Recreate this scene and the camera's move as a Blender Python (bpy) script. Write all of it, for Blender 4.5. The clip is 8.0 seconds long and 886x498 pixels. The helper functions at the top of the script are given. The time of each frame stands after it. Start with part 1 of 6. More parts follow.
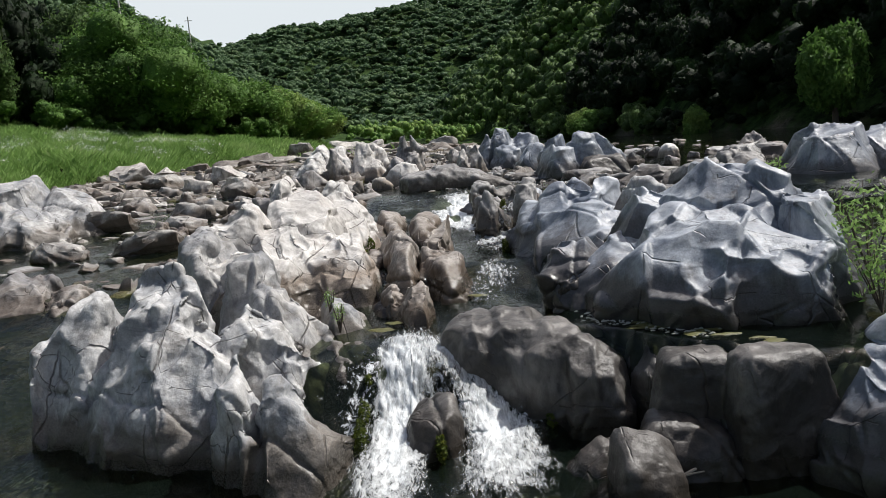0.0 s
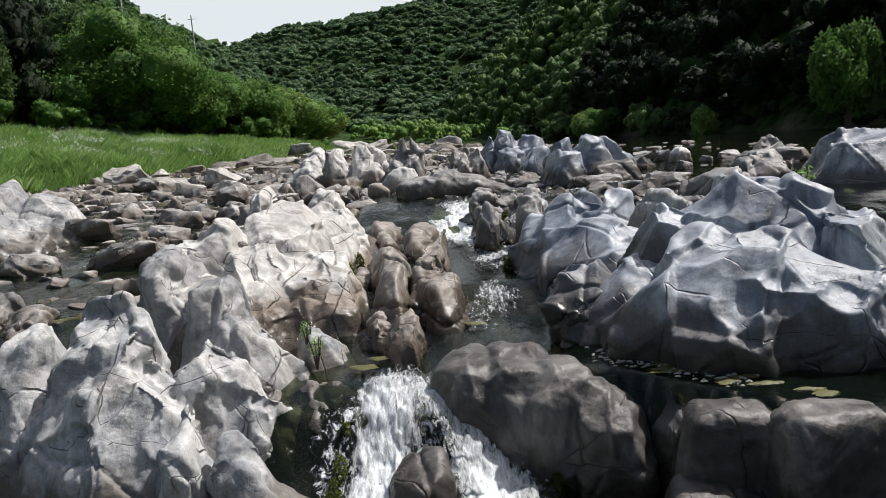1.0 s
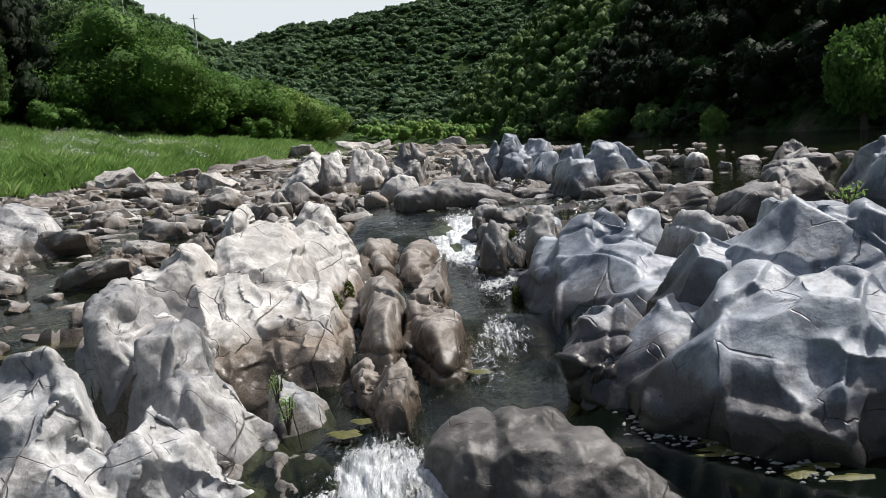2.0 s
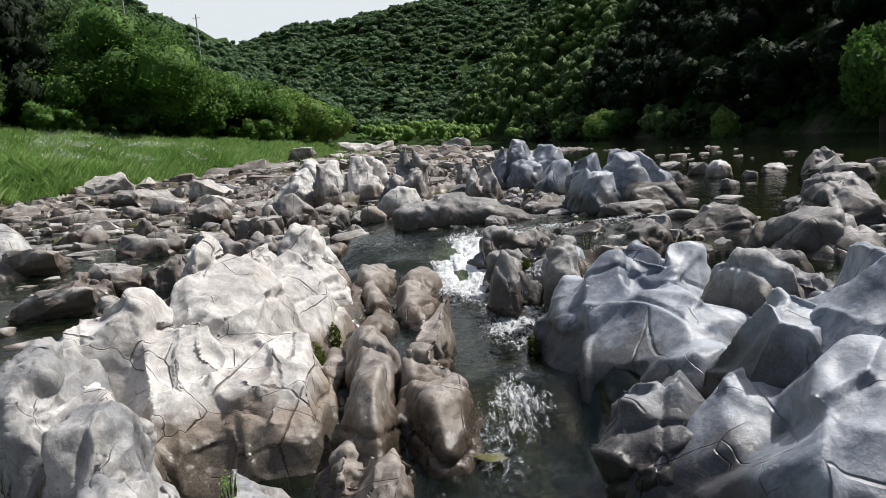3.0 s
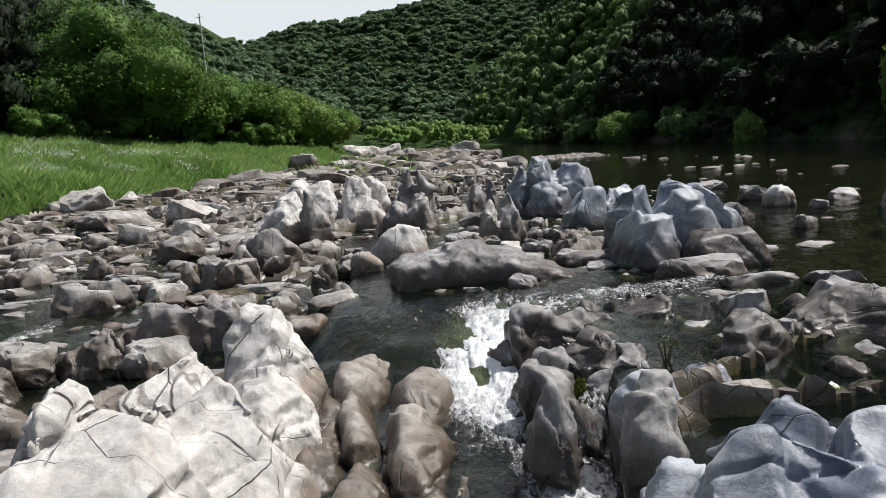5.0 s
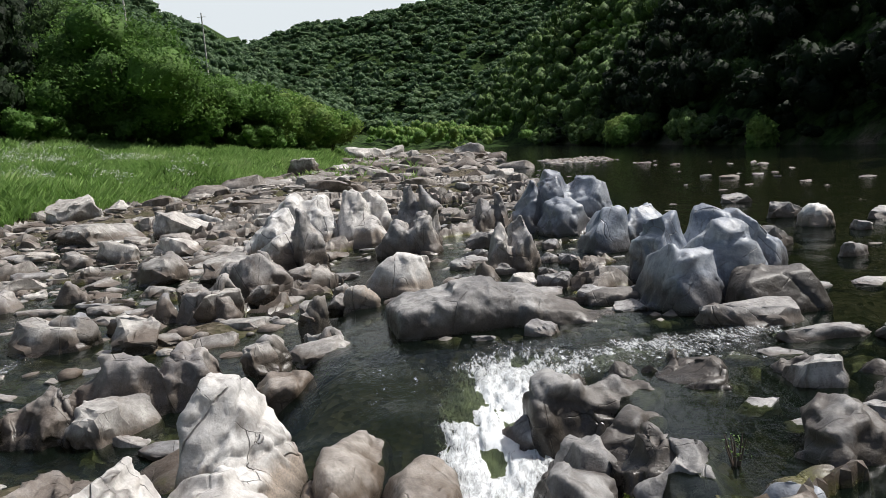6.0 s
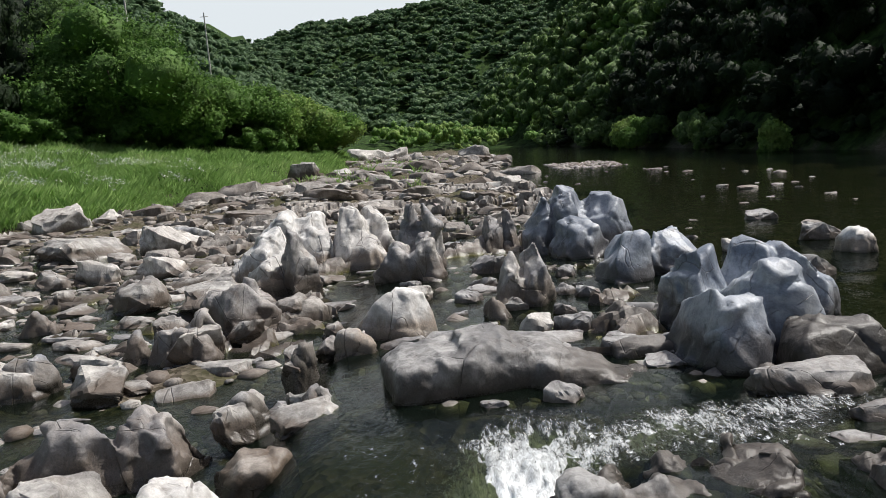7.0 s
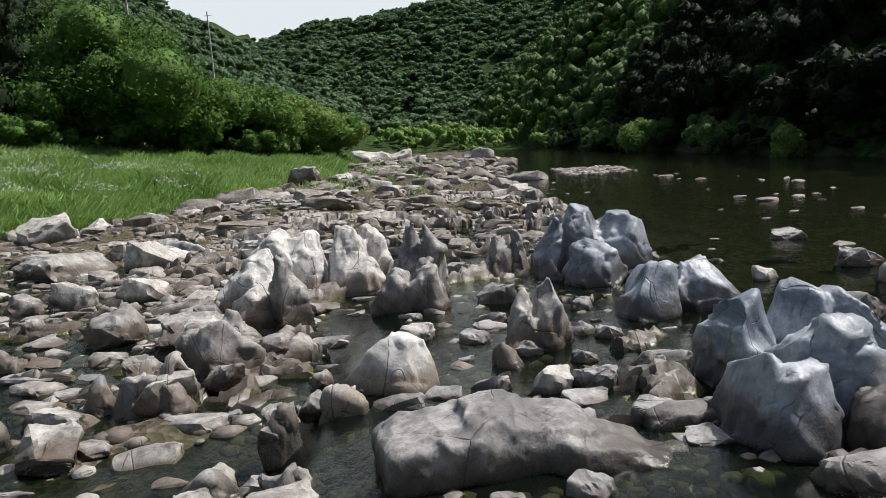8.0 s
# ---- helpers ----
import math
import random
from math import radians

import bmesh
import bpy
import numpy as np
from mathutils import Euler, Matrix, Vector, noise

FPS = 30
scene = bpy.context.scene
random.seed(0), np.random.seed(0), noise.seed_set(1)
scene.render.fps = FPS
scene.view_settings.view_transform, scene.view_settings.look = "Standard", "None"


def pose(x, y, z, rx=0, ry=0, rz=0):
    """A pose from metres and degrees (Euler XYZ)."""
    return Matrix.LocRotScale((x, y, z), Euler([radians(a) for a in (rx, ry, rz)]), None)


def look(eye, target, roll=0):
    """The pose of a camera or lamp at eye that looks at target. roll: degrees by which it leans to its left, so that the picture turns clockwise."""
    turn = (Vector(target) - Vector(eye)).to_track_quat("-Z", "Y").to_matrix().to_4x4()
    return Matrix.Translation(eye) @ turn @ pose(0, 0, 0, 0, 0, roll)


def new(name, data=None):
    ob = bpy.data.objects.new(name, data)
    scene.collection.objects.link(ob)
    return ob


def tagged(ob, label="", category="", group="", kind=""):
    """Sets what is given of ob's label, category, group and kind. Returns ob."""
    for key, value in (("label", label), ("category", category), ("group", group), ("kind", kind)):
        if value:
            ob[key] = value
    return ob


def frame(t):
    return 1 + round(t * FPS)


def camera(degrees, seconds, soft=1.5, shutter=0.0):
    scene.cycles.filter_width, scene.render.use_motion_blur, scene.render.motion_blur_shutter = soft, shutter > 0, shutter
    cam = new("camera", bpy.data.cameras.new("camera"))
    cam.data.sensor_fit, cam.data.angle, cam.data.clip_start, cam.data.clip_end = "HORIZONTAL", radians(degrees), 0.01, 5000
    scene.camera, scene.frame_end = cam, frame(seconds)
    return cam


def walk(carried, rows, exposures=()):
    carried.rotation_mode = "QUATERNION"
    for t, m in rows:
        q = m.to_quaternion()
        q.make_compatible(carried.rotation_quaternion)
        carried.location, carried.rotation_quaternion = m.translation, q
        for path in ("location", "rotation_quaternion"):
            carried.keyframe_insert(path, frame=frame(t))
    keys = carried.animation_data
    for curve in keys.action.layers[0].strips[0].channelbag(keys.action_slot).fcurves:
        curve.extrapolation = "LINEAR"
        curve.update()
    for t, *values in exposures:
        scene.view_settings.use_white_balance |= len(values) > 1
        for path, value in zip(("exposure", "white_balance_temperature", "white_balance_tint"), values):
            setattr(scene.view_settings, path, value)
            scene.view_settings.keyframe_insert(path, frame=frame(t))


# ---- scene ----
cam = camera(59.7, 8.0, soft=0.6)
PATH = [
    (0.0, (-0.123, -0.085, 1.352), (-0.109, 9.818, -0.037), -4.60),
    (0.5, (-0.023, 0.524, 1.400), (-0.040, 10.427, 0.008), -4.53),
    (1.0, (0.052, 1.202, 1.465), (0.005, 11.104, 0.072), -4.48),
    (1.5, (0.106, 1.954, 1.547), (0.030, 11.856, 0.152), -4.46),
    (3.0, (0.176, 4.598, 1.880), (0.020, 14.498, 0.481), -4.44),
    (3.5, (0.178, 5.567, 2.016), (-0.004, 15.467, 0.616), -4.45),
    (4.0, (0.173, 6.552, 2.162), (-0.033, 16.451, 0.762), -4.45),
    (4.5, (0.165, 7.536, 2.318), (-0.067, 17.434, 0.916), -4.45),
    (6.0, (0.129, 10.349, 2.826), (-0.176, 20.246, 1.421), -4.37),
    (6.5, (0.119, 11.221, 3.005), (-0.211, 21.116, 1.600), -4.31),
    (7.0, (0.111, 12.067, 3.187), (-0.244, 21.961, 1.781), -4.23),
    (7.5, (0.105, 12.905, 3.371), (-0.275, 22.798, 1.963), -4.12),
    (8.0, (0.103, 13.765, 3.555), (-0.304, 23.657, 2.145), -3.97),
]
walk(cam, [(t, look(eye, target, roll)) for t, eye, target, roll in PATH])

# ---- light ----
SUN_DIR = Vector((0.50, 0.24, 0.82)).normalized()
world = bpy.data.worlds.new("sky")
scene.world = world
world.use_nodes = True
wn = world.node_tree.nodes
sky = wn.new("ShaderNodeTexSky")
sky.sky_type = "NISHITA"
sky.sun_disc = False
sky.sun_elevation = math.asin(SUN_DIR.z)
sky.sun_rotation = math.atan2(SUN_DIR.x, SUN_DIR.y)
sky.air_density, sky.dust_density, sky.ozone_density = 1.0, 5.0, 1.0
wn["Background"].inputs["Strength"].default_value = 0.10
world.node_tree.links.new(sky.outputs[0], wn["Background"].inputs["Color"])
sun = new("sun", bpy.data.lights.new("sun", "SUN"))
sun.data.energy, sun.data.angle, sun.data.color = 4.8, radians(0.6), (1.0, 0.975, 0.94)
sun.matrix_world = look(SUN_DIR * 50, (0, 0, 0))
scene.view_settings.exposure = 0.0


# a plain backdrop of bright hazy sky far behind the mountain
haze = bpy.data.materials.new("hazy_sky")
haze.use_nodes = True
haze.node_tree.nodes.clear()
glow = haze.node_tree.nodes.new("ShaderNodeEmission")
glow.inputs["Color"].default_value = (0.80, 0.86, 0.90, 1)
glow.inputs["Strength"].default_value = 0.95
haze.node_tree.links.new(glow.outputs[0], haze.node_tree.nodes.new("ShaderNodeOutputMaterial").inputs["Surface"])
me = bpy.data.meshes.new("backdrop")
me.from_pydata([(-2200, 1900, -50), (1600, 1900, -50), (1600, 1900, 900), (-2200, 1900, 900)], [], [(0, 1, 2, 3)])
me.materials.append(haze)
tagged(new("backdrop", me), "bright hazy white sky above the far mountain", "sky", "", "structure")

# ---- numeric noise ----
def hashed(ix, iy, iz, seed):
    h = (ix.astype(np.int64) * 374761393 + iy.astype(np.int64) * 668265263 + iz.astype(np.int64) * 2147483647 + seed * 974711) & 0xFFFFFFFF
    h = ((h ^ (h >> 13)) * 1274126177) & 0xFFFFFFFF
    h = ((h ^ (h >> 16)) * 2246822519) & 0xFFFFFFFF
    return ((h ^ (h >> 15)) & 0xFFFFFF) / float(0x1000000)


def value_noise(p, seed=0):
    """Smooth noise in -1..1 at an array of points."""
    i = np.floor(p)
    f = p - i
    u = f * f * f * (f * (f * 6 - 15) + 10)
    i = i.astype(np.int64)
    out = 0.0
    for dx in (0, 1):
        wx = u[:, 0] if dx else 1 - u[:, 0]
        for dy in (0, 1):
            wy = u[:, 1] if dy else 1 - u[:, 1]
            for dz in (0, 1):
                wz = u[:, 2] if dz else 1 - u[:, 2]
                out = out + wx * wy * wz * hashed(i[:, 0] + dx, i[:, 1] + dy, i[:, 2] + dz, seed)
    return out * 2 - 1


def fbm(p, octaves=4, seed=0, gain=0.5):
    total, amp = 0.0, 1.0
    for k in range(octaves):
        total = total + amp * value_noise(p * 2.03 ** k + 17.3 * k, seed + k)
        amp *= gain
    return total


def cells(p, seed=0, tilted=False):
    """Distances to the nearest and the next cell point; with tilted, also the way from the nearest and a slant of its own."""
    i = np.floor(p).astype(np.int64)
    f1, f2 = np.full(len(p), 9.0), np.full(len(p), 9.0)
    away, tilt = np.zeros_like(p), np.zeros_like(p)
    for dx in (-1, 0, 1):
        for dy in (-1, 0, 1):
            for dz in (-1, 0, 1):
                c = (i[:, 0] + dx, i[:, 1] + dy, i[:, 2] + dz)
                q = np.stack([c[k] + hashed(*c, seed + 31 * k) for k in range(3)], 1)
                d = np.sqrt(((q - p) ** 2).sum(1))
                if tilted:
                    near = d < f1
                    away[near] = (p - q)[near]
                    tilt[near] = np.stack([hashed(*c, seed + 77 + 13 * k) * 2 - 1 for k in range(3)], 1)[near]
                f2 = np.minimum(f2, np.maximum(f1, d))
                f1 = np.minimum(f1, d)
    return (f1, f2, away, tilt) if tilted else (f1, f2)


def flat3(x, y, s=1.0):
    return np.stack([x * s, y * s, 0 * x], -1).reshape(-1, 3)


def smooth(a, b, x):
    t = np.clip((x - a) / (b - a), 0, 1)
    return t * t * (3 - 2 * t)


# ---- the lie of the land ----
def water_level(x, y):
    left = np.interp(y, [0, 6, 9, 14, 20, 26, 34, 50, 72, 130], [-2.05, -2.05, -1.8, -0.95, -0.62, -0.35, 0, 0.3, 0.6, 0.6])
    mid = np.interp(y, [0, 8.1, 8.5, 8.9, 9.4, 11.5, 12.5, 17.4, 19.6, 20.6], [-2.05, -2.05, -1.75, -1.25, -1.1, -1.0, -0.68, -0.6, -0.12, 0])
    dam = y - np.clip(8.9 - (x - 1.5) * 1.1, 7.1, 8.9)
    right = np.minimum(np.interp(y, [0, 9.5, 12, 14.5], [-0.95, -0.95, -0.4, 0]), np.interp(dam, [-0.3, 0], [-2.05, 0]))
    aside = smooth(3.8, 7.0, x)
    right = right * (1 - aside) + np.interp(y, [0, 14.5], [-0.9, 0]) * aside
    w = 0.5 + np.maximum(0, y - 30) * 0.3
    a = smooth(-2.3 - w, -2.3 + w, x)
    shift = 0.45 * smooth(9.6, 8.8, y)
    b = smooth(1.3 - shift, 1.7 - shift, x)
    return (left * (1 - a) + mid * a) * (1 - b) + right * b


def pond_edge(y):
    return np.interp(y, [14, 20, 26, 30, 34, 40, 50, 62, 80, 100, 130, 190], [2, 3, 3.5, 4.5, 4.6, 5, 4.6, 4, 5, 5, 6, 0])


def left_bank(y):
    return np.interp(y, [-20, 30, 45, 50, 65, 85, 100, 145, 190, 260], [-27, -26, -21, -18.6, -14.5, -12.5, -13.5, -17, -16, -14])


def right_bank(y):
    return np.interp(y, [-40, 20, 50, 79, 113, 193, 260, 400], [40, 38, 35, 28, 24.7, 18, 5, -10])


def ground_level(x, y):
    shape = x.shape
    p = flat3(x, y)
    n1 = fbm(p * 0.45, 3, 3).reshape(shape)
    n2 = fbm(p * 1.7, 3, 5).reshape(shape)
    big = fbm(p * 0.02, 3, 8).reshape(shape)
    xl, xr = left_bank(y), right_bank(y)
    bed = np.where(x > pond_edge(y), -0.75, -0.28) + 0.16 * n1 + 0.08 * n2
    bed = bed + np.where((x < -2.6) & (y > 11), 0.12, 0)
    bed = np.where((x > -2.4) & (x < 1.6) & (y < 21), -0.45 + 0.08 * n2, bed)
    bar = smooth(33, 50, y) * smooth(0, 3, pond_edge(y) - x) * (0.3 + 0.2 * n1)
    z = water_level(x, y) + bed + bar
    z = z + (1.9 + big) * smooth(188, 230, y)
    d = np.maximum(0, xl - x)
    z = z + 0.75 * smooth(0, 2.5, d) + 0.145 * d + 0.36 * np.maximum(0, d - 25) * (1 + 0.25 * big)
    d = np.maximum(0, x - xr)
    z = z + 1.1 * smooth(0, 2.0, d) + (0.98 + 0.32 * smooth(165, 115, y)) * np.maximum(0, d - 2) * (1 + 0.15 * big)
    crest = np.interp(x, [-300, -150, -97, -63, -24, 22, 100, 200], [58, 78, 91, 90, 97, 100, 124, 150])
    far = crest * smooth(290, 610, y) * (1 + 0.06 * big)
    return np.where(y > 285, np.maximum(z, far), z)


def axis(stops):
    """Grid lines that grow coarser outwards: (from, to, step) in turn."""
    out = []
    for a, b, s in stops:
        out.extend(np.arange(a, b - s * 0.5, s).tolist())
    return np.array(out + [stops[-1][1]])


def grid_mesh(name, xs, ys, height):
    X, Y = np.meshgrid(xs, ys)
    Zs = height(X, Y)
    nx, ny = len(xs), len(ys)
    k = np.arange(nx * ny).reshape(ny, nx)
    quads = np.stack([k[:-1, :-1], k[:-1, 1:], k[1:, 1:], k[1:, :-1]], -1).reshape(-1, 4)
    return quick_mesh(name, np.stack([X, Y, Zs], -1).reshape(-1, 3), quads)


def quick_mesh(name, verts, faces, shade=True):
    """A mesh from arrays of corners and of equal-sided faces."""
    me = bpy.data.meshes.new(name)
    n, k = faces.shape
    me.vertices.add(len(verts))
    me.vertices.foreach_set("co", np.asarray(verts, np.float32).ravel())
    me.loops.add(n * k)
    me.loops.foreach_set("vertex_index", faces.astype(np.int32).ravel())
    me.polygons.add(n)
    me.polygons.foreach_set("loop_start", np.arange(0, n * k, k, dtype=np.int32))
    me.polygons.foreach_set("use_smooth", np.full(n, shade))
    me.update(calc_edges=True)
    return me


# ---- materials ----
class Nodes:
    """Short calls for building a node material."""

    def __init__(self, name):
        self.mat = bpy.data.materials.new(name)
        self.mat.use_nodes = True
        self.tree = self.mat.node_tree
        self.tree.nodes.clear()

    def add(self, kind, **values):
        node = self.tree.nodes.new(kind)
        if "operation" in values:
            node.operation = values["operation"]
        if "data_type" in values:
            node.data_type = values["data_type"]
        if "blend_type" in values:
            node.blend_type = values["blend_type"]
        if "feature" in values:
            node.feature = values["feature"]
        if "attribute_name" in values:
            node.attribute_name = values["attribute_name"]
        return node

    def link(self, a, b):
        self.tree.links.new(a, b)

    def put(self, socket, value):
        if isinstance(value, (int, float)):
            socket.default_value = value
        elif isinstance(value, tuple):
            socket.default_value = (*value, 1.0) if len(value) == 3 and socket.type == "RGBA" else value
        else:
            self.link(value, socket)

    def math(self, op, a, b=0.0, c=None):
        node = self.add("ShaderNodeMath", operation=op)
        self.put(node.inputs[0], a)
        self.put(node.inputs[1], b)
        if c is not None:
            self.put(node.inputs[2], c)
        return node.outputs[0]

    def mix(self, f, a, b, blend="MIX"):
        node = self.add("ShaderNodeMix", data_type="RGBA", blend_type=blend)
        self.put(node.inputs[0], f)
        self.put(node.inputs[6], a)
        self.put(node.inputs[7], b)
        return node.outputs[2]

    def place(self):
        return self.add("ShaderNodeNewGeometry").outputs["Position"]

    def scaled(self, vector, s):
        node = self.add("ShaderNodeVectorMath", operation="MULTIPLY")
        self.put(node.inputs[0], vector)
        node.inputs[1].default_value = s
        return node.outputs[0]

    def noise(self, vector, scale, detail=4.0, rough=0.55, warp=0.0):
        node = self.add("ShaderNodeTexNoise")
        self.put(node.inputs["Vector"], vector)
        node.inputs["Scale"].default_value = scale
        node.inputs["Detail"].default_value = detail
        node.inputs["Roughness"].default_value = rough
        node.inputs["Distortion"].default_value = warp
        return node.outputs["Fac"]

    def span(self, value, a, b, lo=0.0, hi=1.0):
        node = self.add("ShaderNodeMapRange")
        self.put(node.inputs[0], value)
        for k, v in enumerate((a, b, lo, hi)):
            node.inputs[k + 1].default_value = v
        return node.outputs[0]

    def bump(self, height, strength, distance, normal=None):
        node = self.add("ShaderNodeBump")
        node.inputs["Strength"].default_value = strength
        node.inputs["Distance"].default_value = distance
        self.put(node.inputs["Height"], height)
        if normal is not None:
            self.link(normal, node.inputs["Normal"])
        return node.outputs[0]

    def surface(self, colour, rough=0.7, normal=None, metal=0.0, specular=0.5):
        s = self.add("ShaderNodeBsdfPrincipled")
        self.put(s.inputs["Base Color"], colour)
        self.put(s.inputs["Roughness"], rough)
        s.inputs["Specular IOR Level"].default_value = specular
        s.inputs["Metallic"].default_value = metal
        if normal is not None:
            self.link(normal, s.inputs["Normal"])
        return s.outputs[0]

    def out(self, shader):
        self.link(shader, self.add("ShaderNodeOutputMaterial").inputs["Surface"])
        return self.mat


def rock_material(name, light, cool, stain, tide, gloss=0.6, crack=0.8, patch=0.4, streak=0.35, loose=False, pits=0.5, mottle=0.5, laid=False, green=0.0):
    """Water-worn stone: mottled, jointed, streaked, with a stained band up to tide metres above the water."""
    n = Nodes(name)
    p = n.place()
    rnd = n.add("ShaderNodeNewGeometry").outputs["Random Per Island"] if loose else n.add("ShaderNodeObjectInfo").outputs["Random"]
    broad = n.span(n.noise(p, 1.1, 8, 0.68, 0.7), 0.42, 0.58)
    colour = n.mix(broad, light, cool)
    colour = n.mix(n.span(rnd, 0, 1, 0.0, 0.85 if loose else 0.25), colour, stain)
    warm = n.span(n.noise(p, 2.3, 8, 0.68, 0.9), 0.53, 0.66, 0, patch)
    colour = n.mix(warm, colour, stain)
    dark = tuple(c * 0.3 for c in stain)
    run = n.span(n.noise(n.scaled(p, (6.0, 6.0, 0.6)), 1.0, 6, 0.65), 0.53, 0.68, 0, streak)
    run = n.math("MULTIPLY", run, n.span(n.noise(p, 0.8, 3), 0.42, 0.6))
    colour = n.mix(run, colour, dark)
    lichen = n.span(n.noise(p, 9.0, 6, 0.7, 0.5), 0.60, 0.70, 0, pits)
    colour = n.mix(lichen, colour, dark)
    grain = n.noise(p, 45, 6, 0.75)
    colour = n.mix(mottle, colour, n.mix(n.span(grain, 0.30, 0.70), (0.68, 0.68, 0.68), (1.15, 1.15, 1.15)), "MULTIPLY")
    colour = n.mix(mottle, colour, n.mix(n.span(n.noise(n.scaled(p, (1.0, 1.0, 0.55)), 6.5, 10, 0.74, 0.6), 0.36, 0.60), (0.36, 0.34, 0.32), (1.2, 1.2, 1.2)), "MULTIPLY")
    # joints
    wv = n.add("ShaderNodeVectorMath", operation="ADD")
    n.link(p, wv.inputs[0])
    warp = n.add("ShaderNodeTexNoise")
    n.link(p, warp.inputs["Vector"])
    warp.inputs["Scale"].default_value = 2.0
    warp.inputs["Detail"].default_value = 3
    n.link(n.scaled(warp.outputs["Color"], (0.09, 0.09, 0.09)), wv.inputs[1])
    lines = None
    for size, wide, stretch in ((0.9, 0.009, (1.0, 0.55, 0.4)), (2.0, 0.007, (0.4, 1.0, 0.6))):
        vo = n.add("ShaderNodeTexVoronoi", feature="DISTANCE_TO_EDGE")
        n.link(n.scaled(wv.outputs[0], stretch), vo.inputs["Vector"])
        vo.inputs["Scale"].default_value = size
        line = n.span(vo.outputs["Distance"], 0.0005, wide, 0.85, 0)
        line = n.math("MULTIPLY", line, n.span(n.noise(p, 1.0 + size * 0.3, 4), 0.56 - 0.13 * crack, 0.62 - 0.13 * crack, 0, min(1.0, crack)))
        lines = line if lines is None else n.math("MAXIMUM", lines, line)
    colour = n.mix(lines, colour, (0.075, 0.06, 0.048))
    height = n.math("ADD", n.noise(p, 7.0, 9, 0.62), n.math("MULTIPLY", grain, 0.12))
    normal = n.bump(height, 0.3 + 0.5 * mottle, 0.04)
    normal = n.bump(lines, 0.9, -0.04, normal)
    if loose:
        return n.out(n.surface(colour, gloss, normal))
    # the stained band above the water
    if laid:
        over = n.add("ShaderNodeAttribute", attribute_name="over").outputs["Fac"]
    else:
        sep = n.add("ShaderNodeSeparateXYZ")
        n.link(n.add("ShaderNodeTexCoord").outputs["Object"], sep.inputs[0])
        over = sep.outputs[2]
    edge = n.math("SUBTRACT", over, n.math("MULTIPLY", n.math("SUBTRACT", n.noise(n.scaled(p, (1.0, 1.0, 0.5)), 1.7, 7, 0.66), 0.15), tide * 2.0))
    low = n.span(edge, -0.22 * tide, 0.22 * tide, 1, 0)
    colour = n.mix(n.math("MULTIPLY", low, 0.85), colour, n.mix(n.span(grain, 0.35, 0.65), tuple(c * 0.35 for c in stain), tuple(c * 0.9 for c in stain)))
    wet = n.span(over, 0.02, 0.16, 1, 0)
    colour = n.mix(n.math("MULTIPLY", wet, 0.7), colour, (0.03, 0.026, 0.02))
    if green:
        algae = n.math("MULTIPLY", n.math("MULTIPLY", n.span(over, 0.02, 0.14, 1, 0), n.span(over, -0.32, -0.16)), n.span(n.noise(p, 1.3, 5, 0.65), 0.48, 0.6, 0, green))
        colour = n.mix(algae, colour, n.mix(n.span(grain, 0.35, 0.65), (0.05, 0.055, 0.012), (0.19, 0.18, 0.055)))
    rough = n.math("SUBTRACT", n.span(grain, 0.2, 0.8, gloss - 0.08, gloss + 0.15), n.math("MULTIPLY", wet, gloss * 0.6))
    return n.out(n.surface(colour, rough, normal))


ROCK = {
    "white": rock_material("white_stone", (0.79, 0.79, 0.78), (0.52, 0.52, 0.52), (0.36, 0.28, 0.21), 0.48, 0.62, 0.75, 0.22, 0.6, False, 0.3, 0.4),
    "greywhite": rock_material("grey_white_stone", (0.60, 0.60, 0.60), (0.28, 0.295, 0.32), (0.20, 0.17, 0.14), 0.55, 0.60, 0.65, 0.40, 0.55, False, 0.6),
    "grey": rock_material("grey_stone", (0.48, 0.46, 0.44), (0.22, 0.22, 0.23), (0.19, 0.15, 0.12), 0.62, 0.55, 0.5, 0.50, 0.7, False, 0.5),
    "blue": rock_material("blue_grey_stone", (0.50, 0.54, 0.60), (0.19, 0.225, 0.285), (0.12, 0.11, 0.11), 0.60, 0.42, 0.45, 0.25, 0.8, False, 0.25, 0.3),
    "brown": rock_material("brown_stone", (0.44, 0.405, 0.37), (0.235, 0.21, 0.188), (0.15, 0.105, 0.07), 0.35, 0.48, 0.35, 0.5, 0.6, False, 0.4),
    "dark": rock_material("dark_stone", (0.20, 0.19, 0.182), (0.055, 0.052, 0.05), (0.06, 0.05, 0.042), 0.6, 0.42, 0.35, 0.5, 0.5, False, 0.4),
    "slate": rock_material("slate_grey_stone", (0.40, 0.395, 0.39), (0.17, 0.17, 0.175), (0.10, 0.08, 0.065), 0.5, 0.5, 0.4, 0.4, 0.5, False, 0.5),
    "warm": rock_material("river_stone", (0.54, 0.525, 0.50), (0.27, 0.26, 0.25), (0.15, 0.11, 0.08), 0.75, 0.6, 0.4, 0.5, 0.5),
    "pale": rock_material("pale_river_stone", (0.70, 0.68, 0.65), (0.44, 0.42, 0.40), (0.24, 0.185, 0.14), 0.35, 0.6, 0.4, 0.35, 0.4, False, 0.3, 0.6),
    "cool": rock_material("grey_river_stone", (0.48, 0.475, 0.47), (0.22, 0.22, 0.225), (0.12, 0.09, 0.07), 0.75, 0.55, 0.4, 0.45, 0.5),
}
